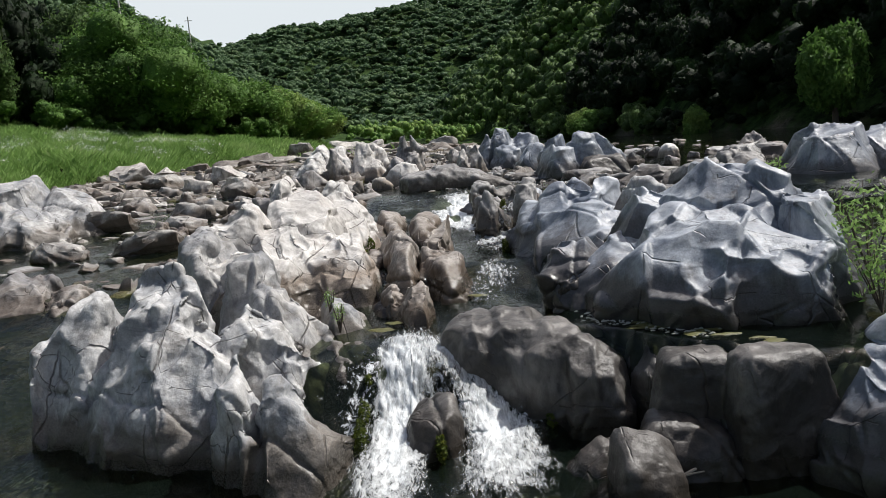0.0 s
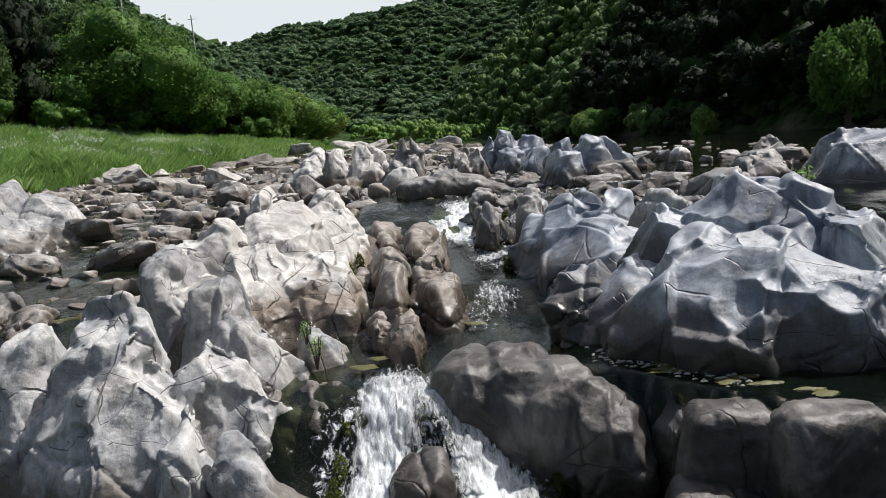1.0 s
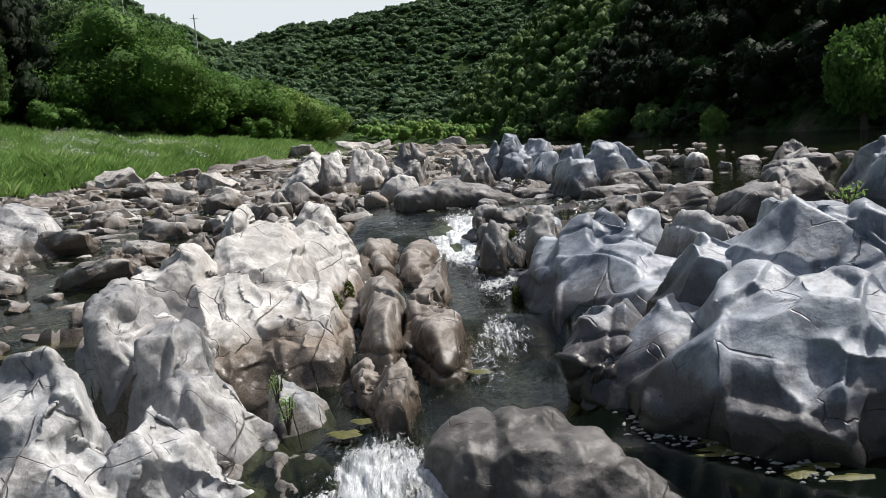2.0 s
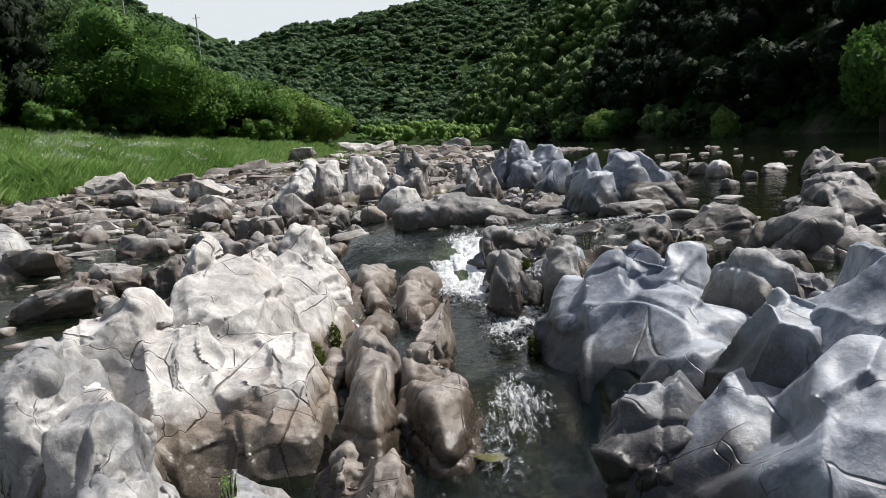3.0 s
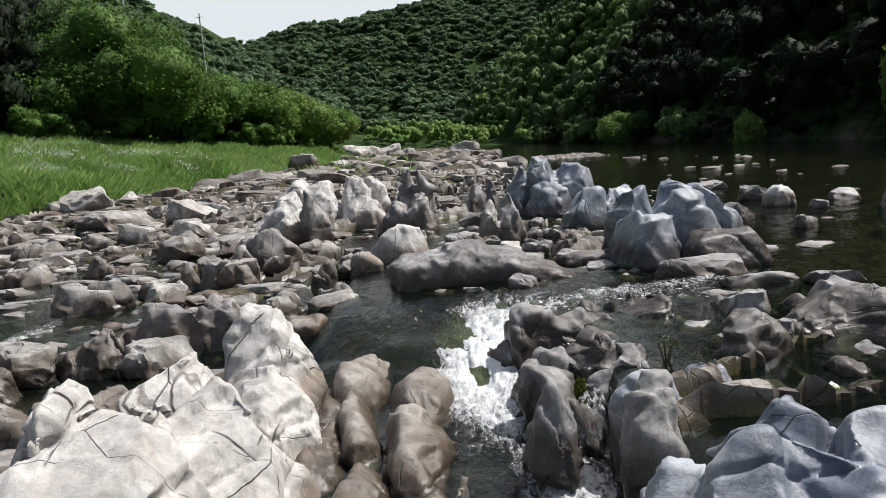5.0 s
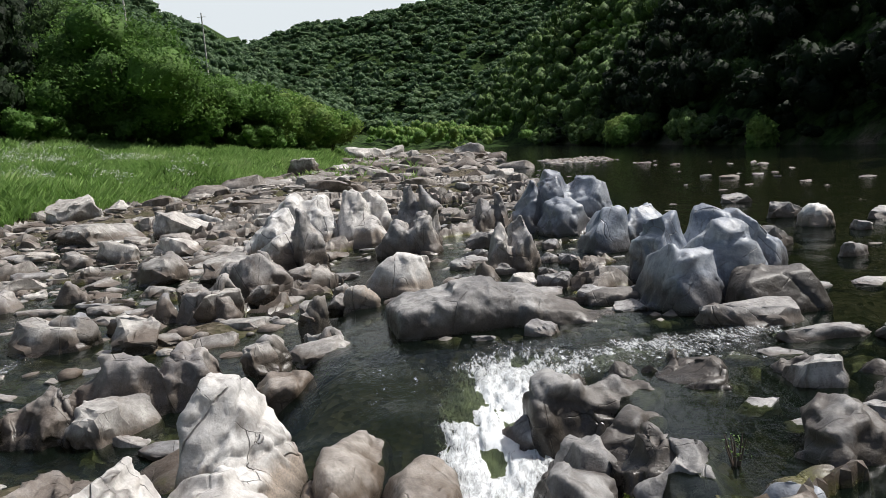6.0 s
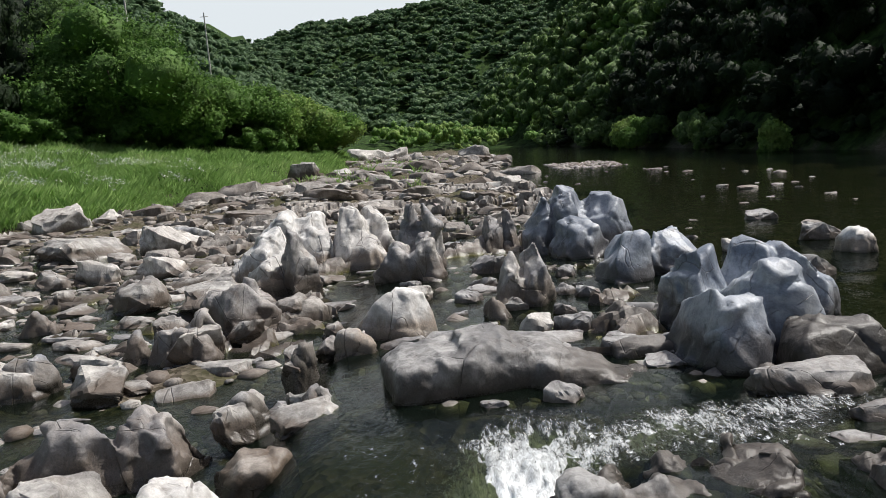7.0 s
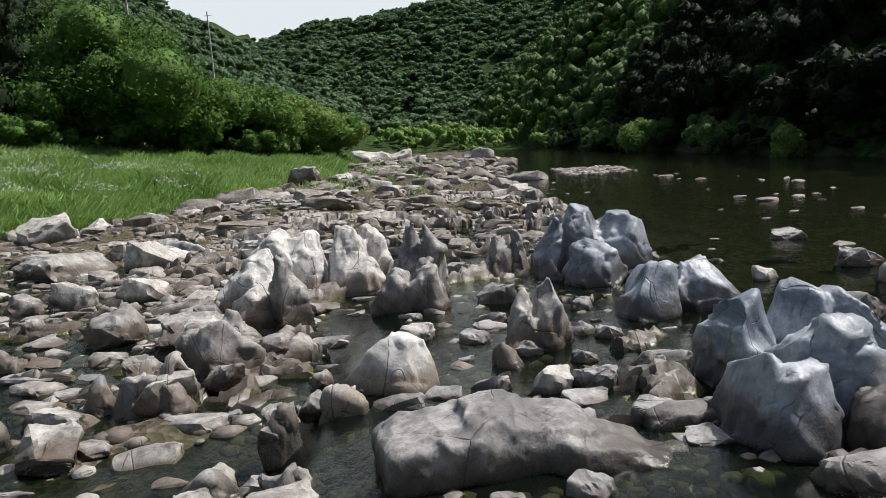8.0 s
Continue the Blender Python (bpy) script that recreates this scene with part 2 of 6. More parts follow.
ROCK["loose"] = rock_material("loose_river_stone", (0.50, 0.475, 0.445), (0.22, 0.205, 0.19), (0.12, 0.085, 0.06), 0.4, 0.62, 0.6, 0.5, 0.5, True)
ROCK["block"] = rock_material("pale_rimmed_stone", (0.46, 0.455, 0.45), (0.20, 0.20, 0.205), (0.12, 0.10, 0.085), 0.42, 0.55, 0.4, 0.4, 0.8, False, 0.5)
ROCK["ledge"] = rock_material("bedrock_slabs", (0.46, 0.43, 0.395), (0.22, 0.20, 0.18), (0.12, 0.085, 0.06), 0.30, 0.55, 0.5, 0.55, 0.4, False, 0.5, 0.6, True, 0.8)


def ground_material():
    n = Nodes("valley_ground")
    p = n.place()
    gravel = n.add("ShaderNodeTexVoronoi")
    n.link(p, gravel.inputs["Vector"])
    gravel.inputs["Scale"].default_value = 9.0
    stone = n.mix(n.span(gravel.outputs["Color"], 0.2, 0.8), (0.05, 0.042, 0.03), (0.17, 0.145, 0.115))
    stone = n.mix(n.span(n.noise(p, 0.8, 5), 0.45, 0.65), stone, (0.07, 0.07, 0.035))
    # green ground with near-black patches painted as shade between the crowns
    soil_and_shade = n.mix(n.span(n.noise(p, 0.5, 8, 0.75), 0.4, 0.6), (0.006, 0.014, 0.004), (0.05, 0.09, 0.025))
    a = n.add("ShaderNodeAttribute", attribute_name="green")
    colour = n.mix(a.outputs["Fac"], stone, soil_and_shade)
    normal = n.bump(gravel.outputs["Distance"], 0.6, 0.06)
    return n.out(n.surface(colour, 0.9, normal, 0, 0.05))


def water_material():
    n = Nodes("river_water")
    p = n.place()
    wave = n.noise(n.scaled(p, (1.0, 0.55, 1.0)), 3.2, 5, 0.6, 0.4)
    a = n.add("ShaderNodeAttribute", attribute_name="rush")
    fine = n.noise(n.scaled(p, (1.0, 0.7, 1.0)), 11.0, 4, 0.6, 0.5)
    height = n.math("ADD", n.math("MULTIPLY", wave, n.span(a.outputs["Fac"], 0, 1, 0.32, 1.8)), n.math("MULTIPLY", fine, n.span(a.outputs["Fac"], 0, 1, 0.09, 0.7)))
    normal = n.bump(height, 0.5, 0.10)
    clear = n.add("ShaderNodeBsdfTransparent")
    clear.inputs[0].default_value = (0.44, 0.48, 0.32, 1)
    body = n.add("ShaderNodeBsdfDiffuse")
    body.inputs[0].default_value = (0.012, 0.021, 0.015, 1)
    inner = n.add("ShaderNodeMixShader")
    inner.inputs[0].default_value = 0.25
    n.link(clear.outputs[0], inner.inputs[1])
    n.link(body.outputs[0], inner.inputs[2])
    gloss = n.add("ShaderNodeBsdfGlossy")
    gloss.inputs["Roughness"].default_value = 0.06
    n.link(normal, gloss.inputs["Normal"])
    fr = n.add("ShaderNodeFresnel")
    fr.inputs[0].default_value = 1.33
    n.link(normal, fr.inputs["Normal"])
    m = n.add("ShaderNodeMixShader")
    n.link(fr.outputs[0], m.inputs[0])
    n.link(inner.outputs[0], m.inputs[1])
    n.link(gloss.outputs[0], m.inputs[2])
    # foam flecks where the water runs fast
    foam = n.add("ShaderNodeBsdfDiffuse")
    foam.inputs[0].default_value = (0.85, 0.88, 0.9, 1)
    fl = n.noise(n.scaled(p, (1.5, 1.0, 1.0)), 7.0, 10, 0.8, 0.5)
    k = n.math("SUBTRACT", n.math("ADD", fl, n.math("MULTIPLY", a.outputs["Fac"], 0.22)), 0.72)
    k = n.span(k, 0.0, 0.10, 0, 1)
    k = n.math("MULTIPLY", k, n.span(a.outputs["Fac"], 0.1, 0.5, 0, 1))
    m2 = n.add("ShaderNodeMixShader")
    n.link(k, m2.inputs[0])
    n.link(m.outputs[0], m2.inputs[1])
    n.link(foam.outputs[0], m2.inputs[2])
    return n.out(m2.outputs[0])


def foam_material():
    n = Nodes("white_water_foam")
    p = n.place()
    a = n.add("ShaderNodeAttribute", attribute_name="cover")
    s = n.noise(n.scaled(p, (5.0, 1.7, 1.5)), 4.0, 10, 0.74, 0.6)
    patch = n.math("MULTIPLY", n.math("SUBTRACT", n.noise(p, 1.8, 4, 0.6, 0.5), 0.5), 0.8)
    k = n.span(n.math("ADD", n.math("ADD", n.math("MULTIPLY", s, 1.9), patch), a.outputs["Fac"]), 1.32, 1.95, 0, 1)
    white = n.surface(n.mix(n.noise(p, 9, 5, 0.7), (0.62, 0.66, 0.68), (0.9, 0.92, 0.93)), 0.4, n.bump(s, 0.6, 0.03))
    clear = n.add("ShaderNodeBsdfTransparent")
    m = n.add("ShaderNodeMixShader")
    n.link(k, m.inputs[0])
    n.link(clear.outputs[0], m.inputs[1])
    n.link(white, m.inputs[2])
    return n.out(m.outputs[0])


def leaf_material(name, dark, light, yellow):
    n = Nodes(name)
    isl = n.add("ShaderNodeNewGeometry").outputs["Random Per Island"]
    tone = n.add("ShaderNodeAttribute", attribute_name="tone").outputs["Fac"]
    colour = n.mix(n.span(n.math("ADD", n.math("MULTIPLY", isl, 0.5), n.math("MULTIPLY", tone, 0.5)), 0.1, 0.9), dark, light)
    colour = n.mix(n.span(tone, 0.75, 1.0, 0, 0.6), colour, yellow)
    d = n.surface(colour, 0.55, None, 0, 0.25)
    t = n.add("ShaderNodeBsdfTranslucent")
    n.put(t.inputs[0], colour)
    m = n.add("ShaderNodeMixShader")
    m.inputs[0].default_value = 0.42
    n.link(d, m.inputs[1])
    n.link(t.outputs[0], m.inputs[2])
    return n.out(m.outputs[0])


def canopy_material(name, dark, light, yellow, grain=1.6, gap_shade=0.55):
    """Massed leaves: light clumps over gaps painted dark as shade, each crown with a tone of its own."""
    n = Nodes(name)
    p = n.place()
    tone = n.add("ShaderNodeAttribute", attribute_name="tone").outputs["Fac"]
    isl = n.add("ShaderNodeNewGeometry").outputs["Random Per Island"]
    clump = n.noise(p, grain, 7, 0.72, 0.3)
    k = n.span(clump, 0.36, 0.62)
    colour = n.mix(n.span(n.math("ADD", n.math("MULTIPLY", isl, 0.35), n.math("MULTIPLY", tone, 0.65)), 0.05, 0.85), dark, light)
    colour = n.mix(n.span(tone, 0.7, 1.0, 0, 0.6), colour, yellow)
    # painted shade: leaf colour falls to near-black in the bump's hollows
    colour = n.mix(k, n.mix(gap_shade, colour, (0.004, 0.008, 0.003)), colour)
    normal = n.bump(clump, 0.7, 0.6 / grain)
    d = n.surface(colour, 0.6, normal, 0, 0.2)
    t = n.add("ShaderNodeBsdfTranslucent")
    n.put(t.inputs[0], colour)
    n.link(normal, t.inputs["Normal"])
    m = n.add("ShaderNodeMixShader")
    m.inputs[0].default_value = 0.35
    n.link(d, m.inputs[1])
    n.link(t.outputs[0], m.inputs[2])
    return n.out(m.outputs[0])


def plain_material(name, a, b, scale, rough=0.8, relief=0.02):
    n = Nodes(name)
    p = n.place()
    k = n.noise(p, scale, 6, 0.65)
    return n.out(n.surface(n.mix(k, a, b), rough, n.bump(k, 0.6, relief)))


GROUND, WATER, FOAM = ground_material(), water_material(), foam_material()
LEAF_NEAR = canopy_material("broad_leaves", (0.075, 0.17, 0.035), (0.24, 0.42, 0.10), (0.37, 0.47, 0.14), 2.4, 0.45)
# dark conifer green, darkened further to carry the hillside's shade
LEAF_PINE_SHADE = canopy_material("dark_shaded_forest_leaves", (0.009, 0.02, 0.008), (0.033, 0.066, 0.021), (0.08, 0.125, 0.035), 1.8)
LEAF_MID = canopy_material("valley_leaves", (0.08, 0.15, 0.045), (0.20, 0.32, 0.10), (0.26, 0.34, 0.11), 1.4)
# paler, bluer greens with fainter gaps stand in for distance haze
LEAF_FAR = canopy_material("haze_tinted_leaves", (0.085, 0.152, 0.078), (0.165, 0.265, 0.125), (0.22, 0.30, 0.135), 0.9, 0.3)
GRASS = leaf_material("grass_blades", (0.17, 0.30, 0.075), (0.40, 0.58, 0.20), (0.50, 0.56, 0.28))
PETAL = plain_material("white_petals", (0.7, 0.7, 0.66), (0.85, 0.85, 0.8), 30)
BARK = plain_material("bark", (0.05, 0.04, 0.03), (0.13, 0.10, 0.08), 12)
MOSS = leaf_material("moss", (0.03, 0.05, 0.008), (0.12, 0.15, 0.02), (0.2, 0.2, 0.03))
SLIME = plain_material("green_slime", (0.035, 0.042, 0.01), (0.15, 0.14, 0.03), 18, 0.5)
SCUM = plain_material("pale_scum", (0.28, 0.28, 0.25), (0.52, 0.52, 0.47), 40, 0.7)
DRIFTWOOD = plain_material("bleached_wood", (0.34, 0.30, 0.25), (0.56, 0.51, 0.44), 25)
CONCRETE = plain_material("pole_concrete", (0.45, 0.44, 0.42), (0.6, 0.59, 0.56), 6)


def part(name, me, material, parent=None, label=""):
    ob = new(name, me)
    me.materials.clear()
    me.materials.append(material)
    if parent is not None:
        ob.parent = parent
    if label:
        tagged(ob, label)
    return ob


def attribute(me, name, values):
    me.attributes.new(name, "FLOAT", "POINT").data.foreach_set("value", np.asarray(values, np.float32).ravel())


# ---- ground and water ----
gx = axis([(-900, -200, 25), (-200, -60, 7), (-60, -14, 1.6), (-14, 9, 0.34), (9, 45, 1.6), (45, 200, 7), (200, 900, 25)])
gy = axis([(-300, -20, 20), (-20, 2, 1.5), (2, 38, 0.34), (38, 100, 1.2), (100, 260, 4), (260, 700, 12), (700, 1500, 60)])
me = grid_mesh("ground", gx, gy, ground_level)
co = np.empty(len(me.vertices) * 3, np.float32)
me.vertices.foreach_get("co", co)
co = co.reshape(-1, 3)
edge_noise = fbm(flat3(co[:, 0], co[:, 1], 0.8), 3, 21) * 1.2
green = np.maximum(smooth(0.3, 2.0, left_bank(co[:, 1]) - co[:, 0] + edge_noise), smooth(0.2, 2.0, co[:, 0] - right_bank(co[:, 1]) + edge_noise))
green = np.maximum(green, smooth(186, 200, co[:, 1]))
attribute(me, "green", green)
tagged(part("ground", me, GROUND), "gravelly river bed rising to grassy banks and wooded hills", "ground", "", "structure")

wx = axis([(-30, -12, 1.0), (-12, 9, 0.15), (9, 60, 2.0)])
wy = axis([(-12, 2, 1.0), (2, 36, 0.15), (36, 60, 1.0), (60, 205, 5)])


def water_surface(x, y):
    w = water_level(x, y)
    slope = np.abs(water_level(x, y + 0.15) - water_level(x, y - 0.15)) / 0.3
    p = flat3(x, y)
    return w + ((0.010 + 0.16 * np.clip(slope, 0, 0.5)) * fbm(p * np.array([3.0, 1.6, 1]), 3, 44).reshape(x.shape)) * (y < 60)


me = grid_mesh("water", wx, wy, water_surface)
co = np.empty(len(me.vertices) * 3, np.float32)
me.vertices.foreach_get("co", co)
co = co.reshape(-1, 3).astype(float)
slope = np.abs(water_level(co[:, 0], co[:, 1] + 0.3) - water_level(co[:, 0], co[:, 1] - 0.3)) / 0.6
stream = smooth(-0.5, -2.0, co[:, 0] - pond_edge(co[:, 1])) * smooth(60, 35, co[:, 1])
channel = smooth(-1.6, -1.2, co[:, 0]) * smooth(1.3, 1.0, co[:, 0])
rush = np.clip(slope * 0.9 * (0.15 + 0.85 * channel) + 0.42 * stream * (fbm(flat3(co[:, 0], co[:, 1], 0.5), 3, 61) * 0.5 + 0.5), 0, 1)
riffle = smooth(0.6, 1.1, co[:, 0]) * smooth(4.4, 3.6, co[:, 0]) * smooth(18.9, 19.4, co[:, 1]) * smooth(20.7, 20.2, co[:, 1])
rush = np.maximum(rush, 0.75 * riffle)
attribute(me, "rush", rush)
tagged(part("water", me, WATER), "dark clear river water with ripples and rapids", "river", "", "structure")

# ---- rocks ----
LABEL = {
    "white": "pale bleached boulder with dark joints and a water-stained foot",
    "greywhite": "grey and white mottled boulder worn smooth by floods",
    "grey": "grey streaked boulder with a dark waterline standing in the river",
    "blue": "smooth blue-grey scalloped boulder with sharp worn ridges",
    "brown": "brown water-worn boulder beside the narrow channel",
    "dark": "dark wet boulder with a rounded worn top",
    "slate": "dark grey fractured boulder low in the fast water",
    "block": "grey blocky boulder with a pale rim above dark water",
    "warm": "warm grey flattish river stone in shallow water",
    "pale": "pale bleached river stone among darker ones",
    "cool": "cool grey angular river stone in the water",
}
BALL = {}


def ball(level):
    """Corners and triangles of an icosphere."""
    if level not in BALL:
        bm = bmesh.new()
        bmesh.ops.create_icosphere(bm, subdivisions=level, radius=1.0)
        v = np.array([q.co for q in bm.verts])
        f = np.array([[q.index for q in face.verts] for face in bm.faces])
        bm.free()
        BALL[level] = (v, f)
    return BALL[level]


def lump(row, rng, level=4, square=4.5, spare=1.0, cuts=(0.82, 1.08)):
    """One rounded block of a boulder: cx, cy, bottom, top, half width, half depth, taper, slopes of its top."""
    cx, cy, z0, z1, rx, ry, taper, sx, sy = row
    rx, ry, z1 = rx * (1 + 0.13 * spare), ry * (1 + 0.15 * spare), z1 + 0.11 * spare
    v, f = ball(level)
    q = square
    v = v / ((np.abs(v) ** q).sum(1) ** (1 / q))[:, None]
    for j in range(13):
        nrm = np.array([rng.gauss(0, 1), rng.gauss(0, 1), max(0.05, rng.gauss(0.5, 0.5))])
        nrm /= np.linalg.norm(nrm)
        v = v - nrm * (np.maximum(0, v @ nrm - rng.uniform(*cuts)) * 0.98)[:, None]
    v[:, 2] = np.where(v[:, 2] > 0, v[:, 2] / v[:, 2].max(), v[:, 2])
    v[:, :2] /= np.abs(v[:, :2]).max(0)
    k = 1 - taper * 0.8 * (v[:, 2:3] + 1) / 2
    turn = rng.uniform(-0.25, 0.25)
    c, s = math.cos(turn), math.sin(turn)
    xy = v[:, :2] * k * (rx, ry) / (1 - 0.3 * taper)
    xy = np.stack([xy[:, 0] * c - xy[:, 1] * s, xy[:, 0] * s + xy[:, 1] * c], 1)
    z = v[:, 2:3] * (z1 - z0) / 2 + (z0 + z1) / 2 + (xy[:, :1] * sx + xy[:, 1:] * sy) * (v[:, 2:3] + 1) / 2
    return np.concatenate([xy + (cx, cy), z], 1), f


def coords(me):
    v = np.empty(len(me.vertices) * 3, np.float32)
    me.vertices.foreach_get("co", v)
    n = np.empty(len(me.vertices) * 3, np.float32)
    me.vertex_normals.foreach_get("vector", n)
    return v.reshape(-1, 3).astype(float), n.reshape(-1, 3).astype(float)


def sculpted(me, seed, floor, big, deep, tall, patchy=False):
    """Stone hollowed by floods: bowls that meet in sharp crests, with slanting faces between them."""
    v, n = coords(me)
    q = v * (1, 0.72, tall) / big
    warp = np.stack([fbm(q * 0.8, 2, seed + 5 + k) for k in range(3)], 1) * 0.32
    f1, f2, away, tilt = cells(q + warp, seed, True)
    bowl = np.minimum(f1, 1.0) ** 2 * 1.55 - 0.5
    facet = np.clip((away * tilt).sum(1), -0.6, 0.6) * smooth(0.0, 0.10, f2 - f1)
    amount = deep * smooth(floor - 0.5, floor - 0.1, v[:, 2])
    if patchy:
        amount = amount * smooth(-0.05, 0.4, fbm(q * 0.35, 2, seed + 9))
    v = v + n * (amount * (0.75 * bowl + 0.95 * facet))[:, None]
    me.vertices.foreach_set("co", v.astype(np.float32).ravel())
    me.update()


def joints(v, seed, count, step):
    """How far the skin lies in along a few sets of joint planes: narrow cracks, and blocks between them set back unevenly."""
    rng = np.random.RandomState(seed)
    depth = np.zeros(len(v))
    mid, spread = v.mean(0), v.std(0)
    lead = rng.uniform(0, math.pi)
    for k in range(count):
        turn = lead + (k % 2) * 1.35 + rng.normal() * 0.16
        n = np.array([math.cos(turn), math.sin(turn), rng.normal() * 0.35])
        if k % 4 == 3:
            n = np.array([rng.normal() * 0.25, rng.normal() * 0.25, 1.0])
        n /= np.linalg.norm(n)
        d = (v - mid - spread * rng.normal(size=3) * 0.9) @ n + 0.05 * value_noise(v * 1.2, seed + k) + 0.012 * value_noise(v * 6.0, seed + 9 + k)
        there = smooth(-0.2, 0.15, value_noise(v * 0.6, seed + 40 + k))
        depth += 0.04 * np.exp(-(d / 0.02) ** 2) * there + step * rng.uniform(-1, 1) * np.tanh(d / 0.02) * there
    return np.clip(depth, -0.09, 0.12)


BOXY = {"slate": 6.0, "brown": 9.0, "block": 9.0, "dark": 6.0, "white": 5.0, "blue": 3.6}
# how deep the flat faces of each kind cut into its blocks
CUTS = {"block": (1.12, 1.4), "brown": (0.74, 1.04), "grey": (0.62, 0.95), "slate": (0.66, 1.0), "greywhite": (0.72, 1.0), "white": (0.78, 1.04), "dark": (0.95, 1.25), "blue": (0.70, 1.02)}
FOOT = []
COUNT = [0]


# size of the hollows against the stone's thickness, their depth against their size, upright stretch,
# depth of the lesser ones, cracks, set-back of the blocks between cracks
STYLE = {
    "blue": (1.5, 0.25, 0.75, 0.16, 4, 0.008),
    "white": (1.45, 0.19, 0.55, 0.14, 8, 0.012),
    "greywhite": (1.35, 0.23, 0.5, 0.18, 6, 0.010),
    "grey": (1.15, 0.34, 0.5, 0.22, 5, 0.012),
    "block": (1.6, 0.07, 0.6, 0.10, 4, 0.008),
    "slate": (1.2, 0.24, 0.7, 0.16, 5, 0.012),
    "brown": (1.4, 0.13, 0.4, 0.13, 9, 0.014),
    "dark": (1.8, 0.06, 0.8, 0.06, 2, 0.005),
}


def fused(ob, me, voxel, rounds):
    """The mesh of ob as one closed skin, slightly smoothed."""
    ob.data = me
    mod = ob.modifiers.new("fuse", "REMESH")
    mod.mode, mod.voxel_size = "VOXEL", voxel
    mod = ob.modifiers.new("round", "SMOOTH")
    mod.factor, mod.iterations = 0.5, rounds
    made = bpy.data.meshes.new_from_object(ob.evaluated_get(bpy.context.evaluated_depsgraph_get()))
    ob.modifiers.clear()
    ob.data = made
    bpy.data.meshes.remove(me)
    return made


def bodies(v, f):
    """The separate solid pieces of a skin, as lists of corner numbers, largest first; hollows inside are left out."""
    n = len(v)
    mark = np.arange(n)
    a, b = f.ravel(), np.roll(f, 1, 1).ravel()
    while True:
        low = np.minimum(mark[a], mark[b])
        old = mark.copy()
        np.minimum.at(mark, old[a], low)
        np.minimum.at(mark, old[b], low)
        mark = mark[mark]
        mark = mark[mark]
        if (mark == old).all():
            break
    names, seen = np.unique(mark, return_inverse=True)
    out = [np.where(seen == k)[0] for k in range(len(names))] if len(names) < 200 else []
    solid = []
    for k, mine in enumerate(out):
        g = f[seen[f[:, 0]] == k]
        volume = (np.cross(v[g[:, 0]], v[g[:, 1]]) * v[g[:, 2]]).sum() + (np.cross(v[g[:, 0]], v[g[:, 2]]) * v[g[:, 3]]).sum()
        if volume > 0 and len(mine) > 0.03 * n:
            order = np.full(n, -1)
            order[mine] = np.arange(len(mine))
            solid.append((v[mine], order[g]))
    return sorted(solid, key=lambda q: -len(q[0]))


def faces_of(me):
    f = np.empty(len(me.polygons) * 4, np.int32)
    me.loops.foreach_get("vertex_index", f)
    return f.reshape(-1, 4)


def HERO(label, kind, level, *rows, voxel=0.04, rough=0.016, grow=1.0, bowls=()):
    """A boulder fused from rounded blocks and worn; its origin lies at the local water level."""
    COUNT[0] += 1
    seed = 100 + COUNT[0] * 37
    rng = random.Random(seed)
    vs, fs, base = [], [], 0
    for row in rows:
        row = (*row[:4], row[4] * grow, row[5] * grow * (1.3 if kind == "brown" else 1.0), *row[6:])
        v, f = lump(row, rng, 5 if kind in ("block", "brown") else 4, BOXY.get(kind, 4.5), {"dark": 0.4, "white": 0.75, "greywhite": 0.7}.get(kind, 0.4), CUTS.get(kind, (0.80, 1.06)))
        vs.append(v)
        fs.append(f + base)
        base += len(v)
        FOOT.append((row[0], row[1], row[4], row[5]))
    origin = np.array([rows[0][0], rows[0][1], level])
    me = quick_mesh("boulder", np.concatenate(vs) - origin, np.concatenate(fs))
    ob = new("boulder", me)
    made = fused(ob, me, voxel, {"dark": 3, "blue": 2}.get(kind, 1))
    thick = sum(min(r[4], r[5]) for r in rows) / len(rows)
    v = coords(made)[0]
    for bx, by, bz, br in bowls:
        off = v + origin - (bx, by, bz)
        far = np.maximum(1e-6, np.linalg.norm(off, axis=1))
        v = v + off / far[:, None] * np.maximum(0, br * (1 + 0.16 * fbm(off * 1.3, 2, seed + 3)) - far)[:, None]
    made.vertices.foreach_set("co", v.astype(np.float32).ravel())
    made.update()
    broad, deep, tall, dent, cracks, step = STYLE[kind]
    broad = min(1.25, max(0.34, thick * broad))
    sculpted(made, seed, 0.0, broad, broad * deep * (0.65 if bowls else 0.85 if voxel > 0.05 else 1.0), tall)
    sculpted(made, seed + 1, 0.0, broad * 0.42, broad * 0.42 * dent * 1.5, tall, True)
    pieces = bodies(coords(made)[0], faces_of(made))
    for v, f in pieces:
        me = quick_mesh("boulder", v, f)
        v, n = coords(me)
        fine = fbm((v + origin) * 7.0, 4, seed + 30, 0.6) * rough * (0.3 if kind == "blue" else 0.8)
        w = v + n * (fine - joints(v, seed, cracks, step))[:, None]
        me.vertices.foreach_set("co", w.astype(np.float32).ravel())
        me.update()
        ob.data = me
        mod = ob.modifiers.new("thin", "DECIMATE")
        mod.ratio = 0.5
        made = bpy.data.meshes.new_from_object(ob.evaluated_get(bpy.context.evaluated_depsgraph_get()))
        ob.modifiers.clear()
        stone = part("boulder", made, ROCK[kind])
        stone.location = origin
        tagged(stone, label or LABEL[kind], "rock")
    bpy.data.objects.remove(ob)


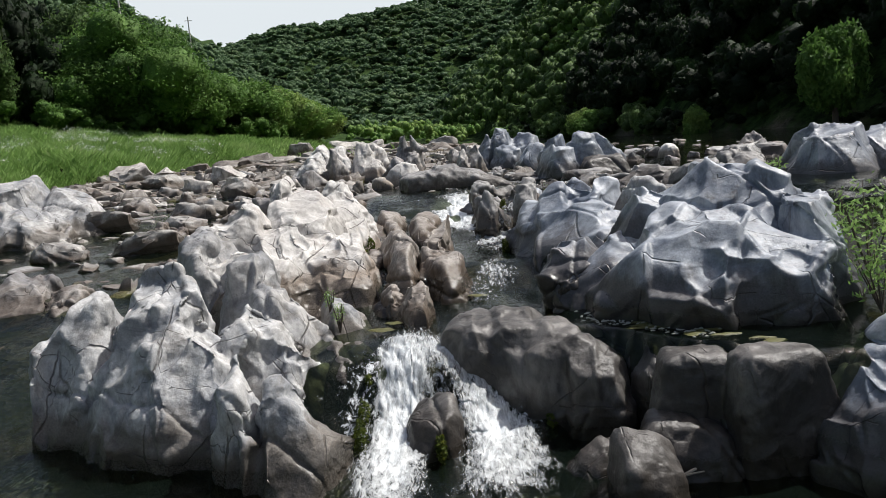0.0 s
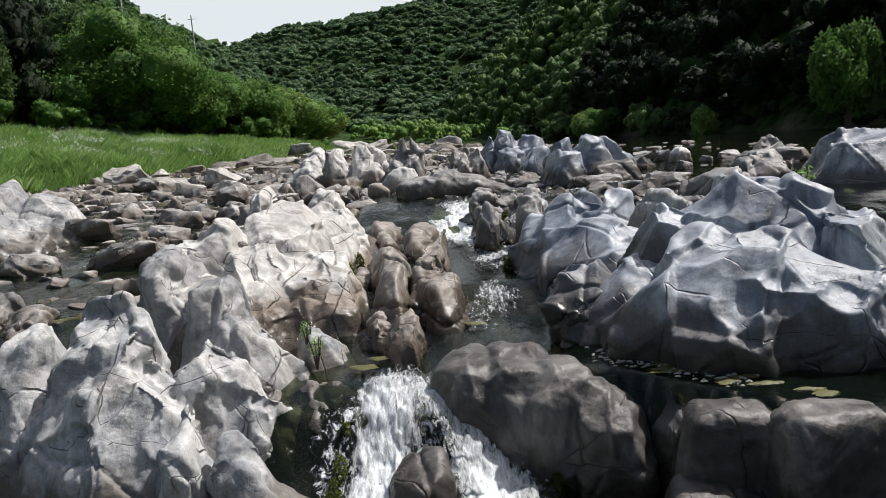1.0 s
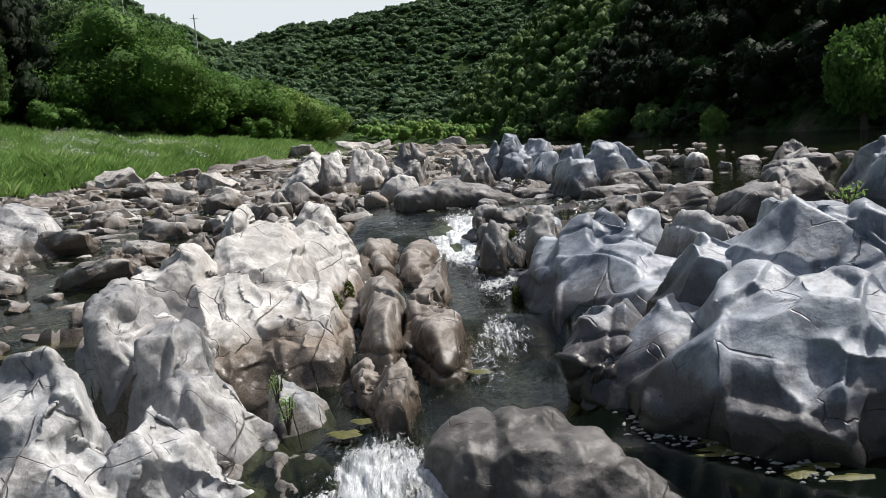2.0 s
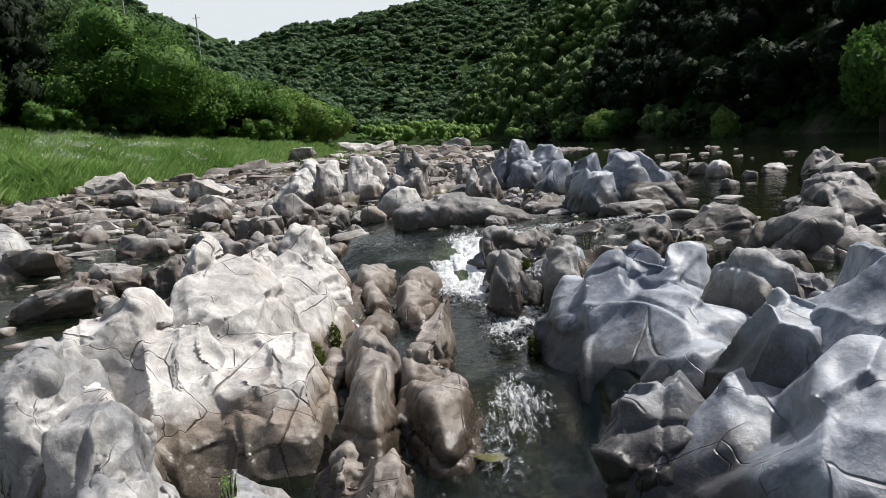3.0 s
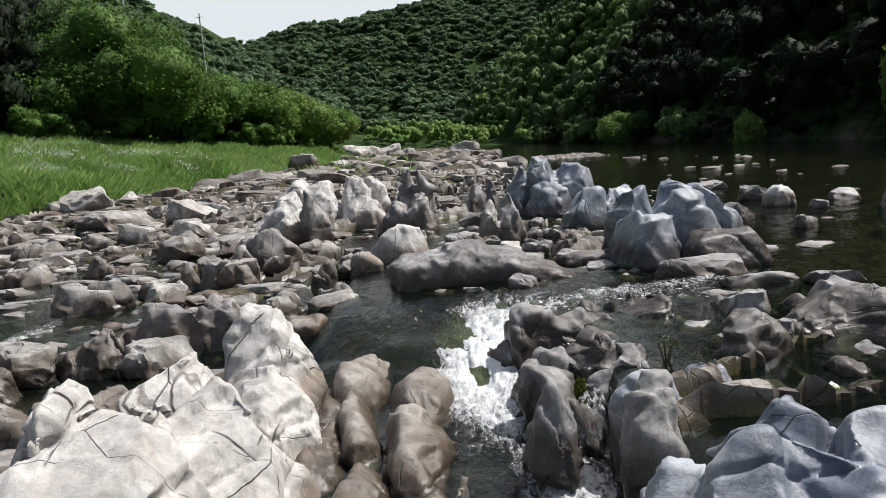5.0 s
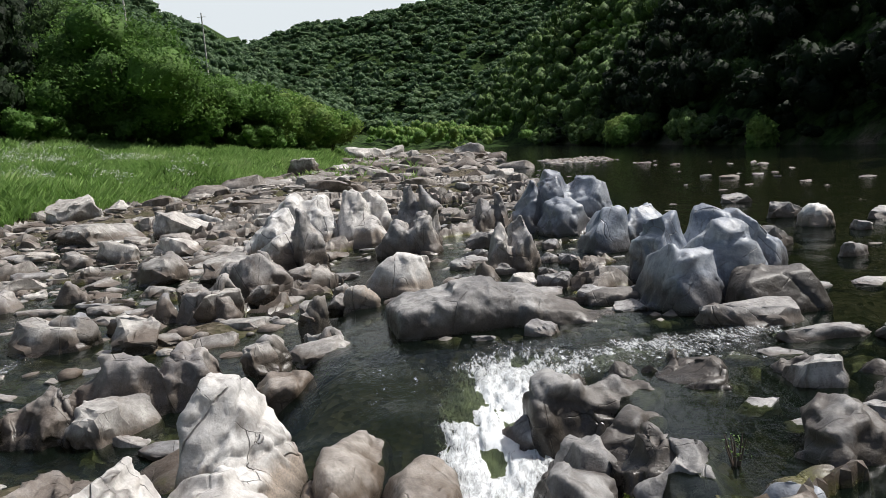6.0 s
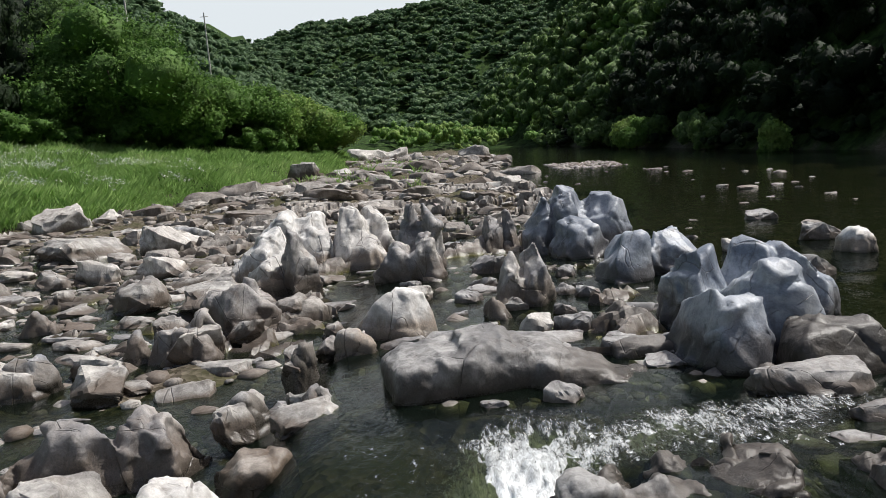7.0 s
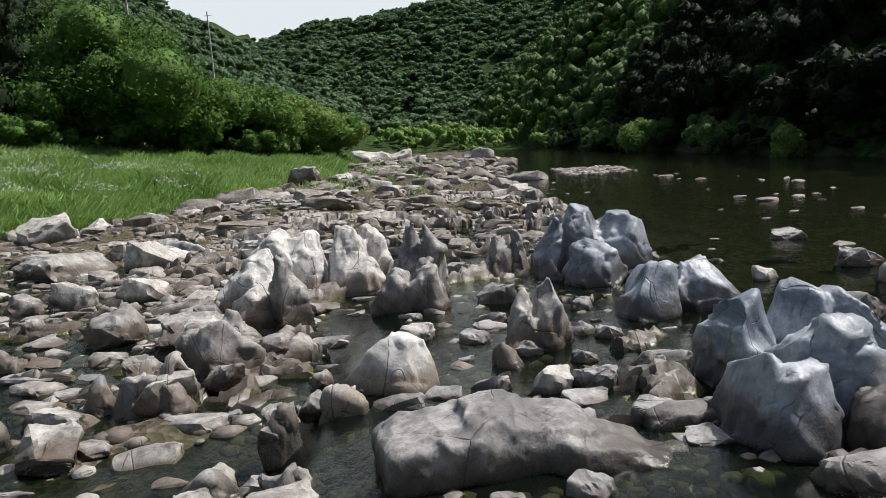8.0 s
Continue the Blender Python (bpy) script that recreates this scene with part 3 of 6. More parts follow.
def stone_mesh(seed, cuts):
    """A broken, lightly worn stone about two metres across and one high, with its foot below zero."""
    rng = np.random.RandomState(seed)
    p = rng.normal(size=(20, 3))
    p /= ((np.abs(p) ** 3.2).sum(1) ** (1 / 3.2))[:, None]
    lean = rng.uniform(-0.35, 0.35, 2)
    top = 0.62 + p[:, :2] @ lean
    p[:, 2] = np.minimum(p[:, 2], top + rng.uniform(-0.08, 0.05, len(p)))
    bm = bmesh.new()
    for q in p:
        bm.verts.new(q)
    made = bmesh.ops.convex_hull(bm, input=bm.verts)
    bmesh.ops.delete(bm, geom=[g for g in made["geom_interior"] if isinstance(g, bmesh.types.BMVert)], context="VERTS")
    bmesh.ops.subdivide_edges(bm, edges=bm.edges, cuts=cuts, use_grid_fill=True)
    bmesh.ops.triangulate(bm, faces=bm.faces)
    bmesh.ops.smooth_vert(bm, verts=bm.verts, factor=0.5, use_axis_x=True, use_axis_y=True, use_axis_z=True)
    bm.verts.index_update()
    v = np.array([q.co for q in bm.verts])
    f = np.array([[q.index for q in face.verts] for face in bm.faces])
    bm.free()
    v[:, :2] /= np.abs(v[:, :2]).max(0)
    v[:, 2] /= v[:, 2].max()
    v[:, 2] = np.where(v[:, 2] < 0, v[:, 2] * 0.6, v[:, 2])
    me = quick_mesh("stone", v, f)
    sculpted(me, seed + 500, -9.0, 0.75, 0.14, 1.0)
    if cuts > 2:
        sculpted(me, seed + 501, -9.0, 0.3, 0.045, 1.0)
        v, n = coords(me)
        v = v + n * (fbm(v * 6.0 + seed, 3, seed + 30) * 0.018 - joints(v, seed, 4, 0.012) * 0.8)[:, None]
        me.vertices.foreach_set("co", v.astype(np.float32).ravel())
        me.update()
    me.set_sharp_from_angle(angle=radians(30))
    return me


STONES = {}
for kind in ("warm", "cool", "pale"):
    for lv, count, cuts in ((4, 8, 7), (3, 9, 5)):
        STONES[kind, lv] = []
        for k in range(count):
            me = stone_mesh(k + 20 * lv + {"warm": 0, "cool": 7, "pale": 13}[kind], cuts)
            me.materials.append(ROCK[kind])
            STONES[kind, lv].append(me)
PICK = random.Random(5)


def STONE(kind, x, y, z, rx, ry, h, level=4, label="", turn=0.5):
    h = min(h, 0.8 * rx + 0.04)
    ob = new("river_stone", PICK.choice(STONES[kind, level]))
    ob.matrix_world = pose(x, y, z - 0.02, PICK.uniform(-5, 5), PICK.uniform(-5, 5), math.degrees(PICK.uniform(-turn, turn)) + PICK.choice((0, 180))) @ Matrix.Diagonal((rx * 1.05, ry, h, 1))
    FOOT.append((x, y, rx, ry))
    return tagged(ob, label or LABEL[kind], "rock", "river stones")


# ---- great boulders ----
HERO('huge pale boulder, bleached top and stained foot in dark water', 'greywhite', -1.80, (-3.48, 9.00, -2.40, 0.06, 0.57, 0.75, 0.20, -0.17, 0.25), (-4.52, 9.20, -2.40, -0.38, 0.53, 0.80, 0.25, 0.50, 0.20), (-3.35, 8.45, -2.40, -0.53, 0.98, 0.60, 0.15, 0.05, 0.50), (-2.29, 9.00, -2.40, -0.67, 0.71, 0.60, 0.30, -0.88, 0.30), (-2.39, 7.75, -2.50, -0.84, 0.37, 0.50, 0.20, -0.16, 0.30), (-1.71, 7.55, -2.50, -1.29, 0.44, 0.50, 0.30, -0.76, 0.30), voxel=0.028)
HERO('grey mottled boulder with a dark flank above the waterfall', 'greywhite', -1.50, (-2.76, 10.30, -1.90, -0.07, 0.53, 0.60, 0.20, 0.15, 0.20), (-2.23, 9.90, -1.90, -0.48, 0.60, 0.65, 0.25, -1.00, 0.20), (-1.83, 9.30, -2.00, -1.32, 0.48, 0.50, 0.30, -0.34, 0.20), (-3.61, 11.30, -1.60, 0.07, 0.53, 0.70, 0.30, 0.14, 0.20), voxel=0.028)
HERO('broad white fissured boulder ridge beside the channel', 'white', -0.75, (-2.95, 13.90, -1.30, 0.74, 0.38, 0.60, 0.30, 0.00, 0.20), (-2.60, 13.30, -1.30, 0.45, 0.90, 1.00, 0.25, -0.10, 0.30), (-3.60, 12.60, -1.30, 0.20, 0.80, 0.90, 0.30, 0.35, 0.15), (-2.10, 14.60, -1.30, 0.42, 0.65, 0.90, 0.25, -0.20, 0.10), (-2.60, 12.00, -1.40, 0.00, 1.00, 0.80, 0.25, 0.00, 0.50), (-1.75, 12.20, -1.50, -0.10, 0.70, 1.00, 0.30, -0.50, 0.20), (-2.10, 16.20, -1.20, 0.10, 0.60, 0.80, 0.30, 0.00, 0.00), (-3.30, 11.00, -1.50, -0.25, 0.70, 0.60, 0.30, 0.20, 0.40), (-2.80, 15.80, -1.20, 0.46, 0.62, 0.80, 0.25, 0.15, 0.05), voxel=0.028)
HERO('white upright fin of rock at the end of the ridge', 'white', -0.50, (-2.24, 17.70, -1.10, 0.38, 0.53, 0.50, 0.15, -0.52, 0.10), (-2.03, 17.10, -1.10, -0.17, 0.48, 0.50, 0.20, -0.49, 0.10), voxel=0.038)
HERO('', 'brown', -0.60, (-1.25, 17.90, -1.10, -0.20, 0.35, 0.80, 0.10, -0.08, 0.00), (-1.12, 16.30, -1.10, -0.35, 0.30, 0.80, 0.15, 0.05, 0.10), (-0.95, 14.70, -1.10, -0.48, 0.26, 0.75, 0.20, -0.07, 0.10), voxel=0.038)
HERO('', 'brown', -0.75, (-0.83, 12.70, -1.50, -0.16, 0.34, 0.90, 0.40, 0.35, 0.20), (-0.75, 11.40, -1.60, -0.32, 0.29, 0.60, 0.30, 0.11, 0.30), voxel=0.028)
HERO('', 'brown', -0.60, (-0.46, 17.20, -1.10, -0.32, 0.40, 0.70, 0.15, -0.18, 0.10), (-0.35, 15.60, -1.10, -0.40, 0.38, 0.80, 0.20, -0.27, 0.10), voxel=0.038)
HERO('', 'brown', -0.75, (-0.21, 12.90, -1.50, -0.15, 0.30, 0.90, 0.15, -0.08, 0.15), (-0.04, 11.80, -1.50, -0.42, 0.36, 0.60, 0.30, -0.47, 0.20), voxel=0.028)
HERO('', 'brown', -1.05, (-0.58, 10.40, -1.60, -0.65, 0.32, 0.50, 0.20, 0.03, 0.20), (-0.86, 10.90, -1.60, -0.67, 0.26, 0.40, 0.30, 0.12, 0.20), voxel=0.028)
HERO('huge smooth blue-grey boulder with a curved worn ledge', 'blue', -0.85, (3.87, 10.20, -1.40, 0.75, 1.10, 0.80, 0.25, -0.07, 0.10), (3.28, 9.20, -1.40, 0.18, 1.37, 0.85, 0.15, -0.06, 0.30), (2.08, 10.20, -1.40, -0.24, 0.59, 0.60, 0.30, 0.86, 0.20), (2.97, 9.50, -1.40, 0.26, 0.70, 0.60, 0.20, -0.39, 0.10), (4.61, 9.50, -1.40, 0.21, 0.42, 0.80, 0.25, -0.97, 0.10), (1.85, 10.20, -1.40, -0.58, 0.50, 0.45, 0.05, 0.00, 0.00), (2.50, 9.35, -1.40, -0.52, 0.60, 0.50, 0.05, 0.00, 0.00), (3.25, 8.75, -1.40, -0.50, 0.65, 0.50, 0.05, 0.00, 0.00), (3.85, 10.90, -1.00, 0.75, 0.75, 1.10, 0.35, -0.01, 0.10), bowls=((3.25, 8.95, 1.25, 1.1), (4.3, 9.1, 1.2, 1.0), (2.45, 9.1, 0.85, 0.9), (2.9, 7.4, 0.05, 1.1)), grow=1.12, voxel=0.028)
HERO('blue-grey boulder hollowed like a saddle above the rapids', 'blue', -0.65, (2.30, 13.90, -1.20, 0.46, 0.50, 0.50, 0.20, 0.10, 0.10), (2.90, 13.50, -1.20, 0.40, 0.36, 0.50, 0.20, -0.42, 0.10), (2.33, 12.40, -1.20, 0.14, 0.58, 0.45, 0.10, 0.03, 0.10), (1.50, 13.20, -1.20, 0.01, 0.50, 0.70, 0.30, 0.80, 0.20), (2.30, 13.10, -1.20, 0.36, 0.72, 0.75, 0.08, -0.10, 0.10), (2.25, 12.30, -1.20, 0.05, 0.80, 0.95, 0.10, -0.05, 0.20), (2.35, 11.60, -1.20, -0.10, 0.64, 0.50, 0.20, -0.02, 0.20), bowls=((2.3, 12.75, 0.98, 0.85), (2.85, 13.0, 0.75, 0.55), (1.0, 12.5, 0.35, 0.6)), grow=1.05, voxel=0.028)
HERO('', 'blue', -0.50, (1.72, 15.20, -1.00, 0.29, 0.33, 0.45, 0.30, -0.08, 0.20), (2.33, 15.60, -1.00, 0.18, 0.41, 0.50, 0.30, -0.12, 0.20), voxel=0.038)
HERO('', 'slate', -0.40, (0.95, 16.20, -1.00, 0.08, 0.32, 0.45, 0.20, -0.02, 0.10), (1.16, 15.80, -1.00, -0.13, 0.24, 0.35, 0.20, -0.22, 0.20), voxel=0.038)
HERO('dark slanting slab of rock with a pale rim', 'dark', -1.95, (0.20, 9.20, -2.40, -0.88, 0.42, 0.50, 0.05, 0.10, 0.10), (0.72, 9.05, -2.40, -0.85, 0.52, 0.52, 0.05, -0.04, 0.10), (1.22, 8.78, -2.40, -0.94, 0.46, 0.50, 0.08, -0.22, 0.10), (1.58, 8.42, -2.40, -1.14, 0.38, 0.44, 0.12, -0.60, 0.10), voxel=0.028)
HERO('', 'dark', -1.70, (2.15, 8.25, -2.20, -1.10, 0.27, 0.40, 0.15, 0.19, 0.20), (2.56, 7.95, -2.20, -1.17, 0.37, 0.40, 0.20, -0.58, 0.20), voxel=0.028)
HERO('', 'dark', -1.60, (2.71, 7.35, -2.00, -1.42, 0.24, 0.28, 0.25, -0.40, 0.20), voxel=0.028)
HERO('', 'dark', -1.90, (2.21, 7.15, -2.30, -1.62, 0.51, 0.30, 0.20, -0.13, 0.30), voxel=0.028)
HERO('', 'dark', -2.00, (1.62, 6.70, -2.40, -1.56, 0.32, 0.35, 0.25, -0.08, 0.30), voxel=0.028)
HERO('', 'dark', -2.00, (1.26, 7.30, -2.40, -1.86, 0.33, 0.25, 0.25, 0.47, 0.30), voxel=0.028)
HERO('', 'dark', -2.00, (0.34, 7.30, -2.40, -2.02, 0.23, 0.30, 0.30, -0.03, 0.30), voxel=0.028)
HERO('black wet boulder splitting the waterfall', 'dark', -2.00, (-0.40, 8.20, -2.50, -1.62, 0.35, 0.40, 0.25, 0.16, 0.35), voxel=0.028)
# third block stands outside the view, added to cast shade on this corner
HERO('shadowed blue-grey boulder with a sloping worn crest', 'blue', -1.70, (3.85, 6.70, -2.40, -1.20, 0.66, 0.60, 0.30, 0.35, 0.20), (4.75, 7.30, -2.40, -0.45, 0.75, 0.80, 0.25, 0.40, 0.20), (5.55, 7.30, -2.40, 0.45, 0.70, 1.10, 0.15, 0.10, 0.10), voxel=0.03)
HERO('tall blue-grey boulder rising beside the pond', 'blue', -0.10, (8.65, 17.20, -0.60, 0.92, 0.97, 1.40, 0.30, 0.36, 0.10), (11.24, 17.80, -0.60, 1.45, 2.12, 1.60, 0.30, 0.18, 0.10), voxel=0.038)
HERO('broad sloping grey boulder beyond the shallow stream', 'greywhite', -0.50, (-12.63, 22.90, -1.00, 1.13, 1.38, 1.60, 0.30, 0.06, 0.20), (-10.68, 22.60, -1.00, 0.62, 1.13, 1.30, 0.30, -0.59, 0.20), (-11.35, 21.00, -1.00, 0.22, 1.29, 1.00, 0.35, -0.23, 0.30), voxel=0.055)
HERO('', 'grey', -1.20, (-7.80, 14.00, -1.60, -0.50, 0.70, 0.90, 0.30, 0.09, 0.20), (-6.82, 13.60, -1.60, -0.81, 0.54, 0.60, 0.30, -0.43, 0.20), voxel=0.028)
HERO('long grey block of rock with a pale rim and low tail', 'block', 0.00, (-0.28, 21.85, -0.60, 0.50, 0.80, 0.60, 0.02, 0.06, 0.05), (0.12, 21.95, -0.60, 0.60, 0.42, 0.50, 0.05, 0.02, 0.05), (0.78, 22.00, -0.60, 0.46, 0.55, 0.50, 0.15, -0.20, 0.10), (1.35, 21.90, -0.60, 0.24, 0.60, 0.48, 0.20, -0.30, 0.10), (1.95, 21.80, -0.60, 0.02, 0.50, 0.40, 0.30, -0.20, 0.10), bowls=((0.62, 21.15, 0.75, 0.45),), voxel=0.035)
HERO('', 'white', 0.00, (-5.08, 31.50, -0.60, 1.07, 0.71, 0.80, 0.25, 0.15, 0.20), (-5.05, 33.00, -0.60, 1.40, 0.70, 0.80, 0.25, 0.04, 0.10), (-4.30, 33.20, -0.60, 1.34, 0.61, 0.80, 0.20, -0.33, 0.10), (-4.71, 29.80, -0.60, 0.66, 0.58, 0.50, 0.30, 0.10, 0.20), voxel=0.055)
HERO('', 'grey', 0.00, (-3.81, 29.60, -0.60, 1.28, 0.48, 0.45, 0.30, -0.32, 0.10), voxel=0.055)
HERO('', 'white', 0.00, (-3.16, 33.30, -0.60, 1.49, 0.58, 0.80, 0.25, -0.00, 0.10), (-2.51, 34.00, -0.60, 1.26, 0.48, 0.60, 0.25, -0.38, 0.10), (-2.82, 32.60, -0.60, 0.67, 0.75, 0.50, 0.20, -0.06, 0.10), voxel=0.055)
HERO('', 'grey', 0.00, (-1.45, 31.60, -0.60, 1.54, 0.43, 0.70, 0.35, 1.05, 0.10), (-0.81, 31.40, -0.60, 1.45, 0.33, 0.70, 0.35, -1.66, 0.10), (-1.70, 30.20, -0.60, 0.74, 0.53, 0.60, 0.35, 0.77, 0.10), (-0.91, 30.20, -0.60, 0.99, 0.46, 0.60, 0.30, -0.31, 0.10), voxel=0.055)
HERO('', 'grey', 0.00, (0.77, 26.30, -0.60, 0.90, 0.33, 0.50, 0.35, 1.26, 0.10), (1.34, 26.50, -0.60, 1.07, 0.33, 0.50, 0.35, -0.70, 0.10), (0.52, 25.50, -0.60, 0.41, 0.30, 0.40, 0.40, 0.25, 0.10), voxel=0.055)
HERO('', 'grey', 0.00, (0.71, 33.60, -0.60, 0.95, 0.40, 0.60, 0.35, 1.26, 0.10), (1.26, 33.80, -0.60, 1.02, 0.30, 0.60, 0.35, -1.54, 0.10), voxel=0.055)
HERO('blue-grey crown of rock with two blunt peaks', 'blue', 0.00, (2.01, 33.00, -0.60, 1.28, 0.42, 0.90, 0.25, 1.44, 0.10), (2.84, 33.30, -0.60, 1.60, 0.60, 0.90, 0.25, -0.49, 0.10), (3.83, 33.60, -0.60, 1.45, 0.64, 0.90, 0.20, -0.07, 0.10), (2.95, 31.60, -0.60, 0.80, 0.77, 0.80, 0.30, 0.02, 0.20), voxel=0.055)
HERO('blue-grey saddle-backed boulder in the pond outlet', 'blue', 0.00, (3.27, 28.40, -0.60, 0.69, 0.59, 0.80, 0.30, 0.89, 0.10), (4.57, 28.80, -0.60, 0.91, 0.80, 0.80, 0.25, -0.33, 0.10), voxel=0.055)
HERO('', 'blue', 0.00, (3.57, 24.20, -0.60, 1.12, 0.57, 0.70, 0.25, 0.50, 0.10), (4.43, 24.40, -0.60, 1.34, 0.39, 0.70, 0.25, -0.16, 0.10), (5.22, 24.20, -0.60, 1.08, 0.65, 0.60, 0.25, -0.34, 0.10), voxel=0.055)
HERO('big faceted blue-grey boulder with a pale flat top', 'blue', 0.00, (3.20, 22.40, -0.60, 1.00, 0.42, 0.70, 0.30, 0.42, 0.10), (4.21, 22.70, -0.60, 1.11, 0.68, 0.70, 0.20, -0.05, 0.10), (3.50, 21.90, -0.60, 0.94, 0.46, 0.45, 0.35, -0.06, 0.30), voxel=0.055)
HERO('', 'dark', 0.00, (4.60, 21.70, -0.60, 0.55, 0.70, 0.60, 0.25, 0.04, 0.10), voxel=0.038)
HERO('', 'slate', -0.10, (2.37, 19.20, -0.60, 0.05, 0.26, 0.50, 0.30, 0.43, 0.10), (2.89, 19.20, -0.60, 0.02, 0.37, 0.50, 0.30, -0.42, 0.10), voxel=0.038)
HERO('', 'slate', -0.20, (1.02, 18.30, -0.70, 0.18, 0.43, 0.50, 0.30, 0.11, 0.20), (1.78, 18.40, -0.70, 0.11, 0.52, 0.50, 0.30, -0.19, 0.20), (1.64, 17.60, -0.70, 0.08, 0.39, 0.50, 0.30, -0.30, 0.20), voxel=0.038)
HERO('long low grey boulder lying across the shallow stream', 'grey', -0.50, (-4.83, 20.60, -0.90, 0.08, 0.86, 0.45, 0.20, 0.11, 0.20), (-3.85, 20.90, -0.90, 0.12, 0.56, 0.50, 0.30, -0.34, 0.20), (-5.59, 19.90, -0.90, -0.12, 0.69, 0.40, 0.30, 0.36, 0.20), voxel=0.038)
HERO('', 'slate', -0.20, (4.07, 13.90, -0.60, 0.16, 0.46, 0.70, 0.30, 0.16, 0.20), (3.64, 13.60, -0.60, -0.20, 0.41, 0.50, 0.30, 0.09, 0.20), voxel=0.028)
HERO('', 'slate', 0.00, (4.79, 18.20, -0.60, -0.01, 0.66, 0.90, 0.30, 0.00, 0.10), (5.60, 18.00, -0.60, -0.14, 0.55, 0.80, 0.30, -0.40, 0.10), (4.21, 17.20, -0.60, -0.15, 0.47, 0.60, 0.30, -0.08, 0.20), voxel=0.038)
HERO('', 'slate', 0.00, (5.05, 14.80, -0.60, 0.29, 0.80, 1.00, 0.35, 0.12, 0.20), (7.17, 18.00, -0.60, 0.41, 0.84, 1.20, 0.30, 0.01, 0.20), voxel=0.038)
HERO('dark wet ledge damming the side pool', 'dark', -1.90, (3.05, 7.10, -2.40, -0.90, 0.50, 0.30, 0.10, 0.00, 0.00), (2.40, 7.55, -2.40, -1.00, 0.50, 0.30, 0.10, 0.00, 0.00), voxel=0.028)
HERO('', 'blue', -0.30, (2.67, 12.20, -0.90, -0.19, 0.44, 0.50, 0.30, 0.20, 0.20), (3.61, 12.40, -0.90, -0.11, 0.45, 0.70, 0.30, 0.54, 0.20), voxel=0.028)
HERO('', 'blue', -0.20, (3.90, 12.90, -0.70, 0.14, 0.55, 0.80, 0.30, 0.13, 0.20), (3.68, 12.00, -0.80, -0.07, 0.49, 0.80, 0.30, 0.08, 0.20), voxel=0.028)
HERO('', 'slate', -0.10, (4.41, 14.60, -0.60, -0.40, 0.55, 0.70, 0.30, 0.16, 0.20), voxel=0.038)
HERO('', 'brown', -0.55, (-1.45, 15.60, -1.20, -0.45, 0.40, 0.90, 0.30, 0.00, 0.00), (-1.50, 17.20, -1.20, -0.40, 0.35, 0.70, 0.30, 0.00, 0.00), voxel=0.038)
HERO('', 'brown', -0.70, (-1.25, 13.00, -1.40, -0.55, 0.35, 0.80, 0.30, 0.00, 0.10), (-0.75, 11.00, -1.50, -0.85, 0.50, 0.50, 0.30, 0.00, 0.10), voxel=0.028)
HERO('', 'greywhite', -1.30, (-1.55, 10.40, -1.90, -0.75, 0.45, 0.60, 0.30, -0.30, 0.20), (-1.30, 9.30, -2.00, -1.15, 0.35, 0.50, 0.30, -0.20, 0.20), voxel=0.028)
HERO('', 'grey', -0.75, (-4.50, 15.60, -1.30, -0.35, 0.80, 0.50, 0.30, 0.10, 0.10), (-5.20, 14.60, -1.30, -0.55, 0.80, 0.50, 0.30, 0.10, 0.10), voxel=0.038)
HERO('', 'grey', -0.70, (-4.20, 17.60, -1.10, -0.30, 0.90, 0.45, 0.30, 0.10, 0.10), voxel=0.038)
HERO('', 'slate', -0.50, (1.07, 16.90, -1.00, 0.04, 0.41, 0.50, 0.25, -0.00, 0.20), (1.87, 16.40, -0.80, 0.10, 0.56, 0.60, 0.30, 0.06, 0.20), voxel=0.038)
HERO('', 'slate', -0.10, (3.73, 18.60, -0.50, 0.11, 0.34, 0.50, 0.30, 0.21, 0.20), (3.95, 18.30, -0.50, 0.02, 0.27, 0.40, 0.30, -0.65, 0.20), voxel=0.038)
HERO('', 'slate', 0.00, (4.62, 17.54, -0.50, 0.32, 0.78, 0.80, 0.25, -0.05, 0.15), voxel=0.038)
HERO('', 'slate', 0.00, (3.17, 16.57, -0.50, 0.26, 0.47, 0.50, 0.25, -0.01, 0.15), voxel=0.038)
HERO('', 'slate', 0.00, (2.61, 18.58, -0.50, 0.20, 0.50, 0.45, 0.25, -0.02, 0.15), voxel=0.038)
HERO('', 'slate', -0.10, (1.67, 16.75, -0.60, 0.17, 0.42, 0.50, 0.25, -0.25, 0.15), voxel=0.038)
HERO('', 'greywhite', -0.10, (3.32, 12.55, -0.60, 0.42, 0.49, 0.60, 0.30, 0.04, 0.15), voxel=0.028)
HERO('', 'blue', -0.30, (2.81, 10.66, -0.80, 0.45, 0.48, 0.60, 0.30, 0.30, 0.15), voxel=0.028)
HERO('', 'slate', 0.00, (5.08, 15.22, -0.50, 0.51, 0.72, 0.80, 0.25, 0.05, 0.15), voxel=0.038)
HERO('', 'grey', 0.00, (11.44, 28.14, -0.50, 0.79, 0.54, 0.60, 0.35, 0.12, 0.15), voxel=0.055)
HERO('', 'slate', 0.00, (7.77, 19.81, -0.50, 0.52, 0.68, 0.80, 0.30, 0.08, 0.15), voxel=0.038)
HERO('', 'slate', 0.00, (3.76, 15.70, -0.50, 0.09, 0.30, 0.40, 0.25, -0.01, 0.15), voxel=0.038)
HERO('', 'slate', -0.45, (0.81, 15.07, -0.95, 0.35, 0.21, 0.35, 0.20, 0.01, 0.15), voxel=0.038)
HERO('', 'slate', -0.30, (1.55, 14.34, -0.80, 0.46, 0.25, 0.40, 0.20, 0.17, 0.15), voxel=0.028)
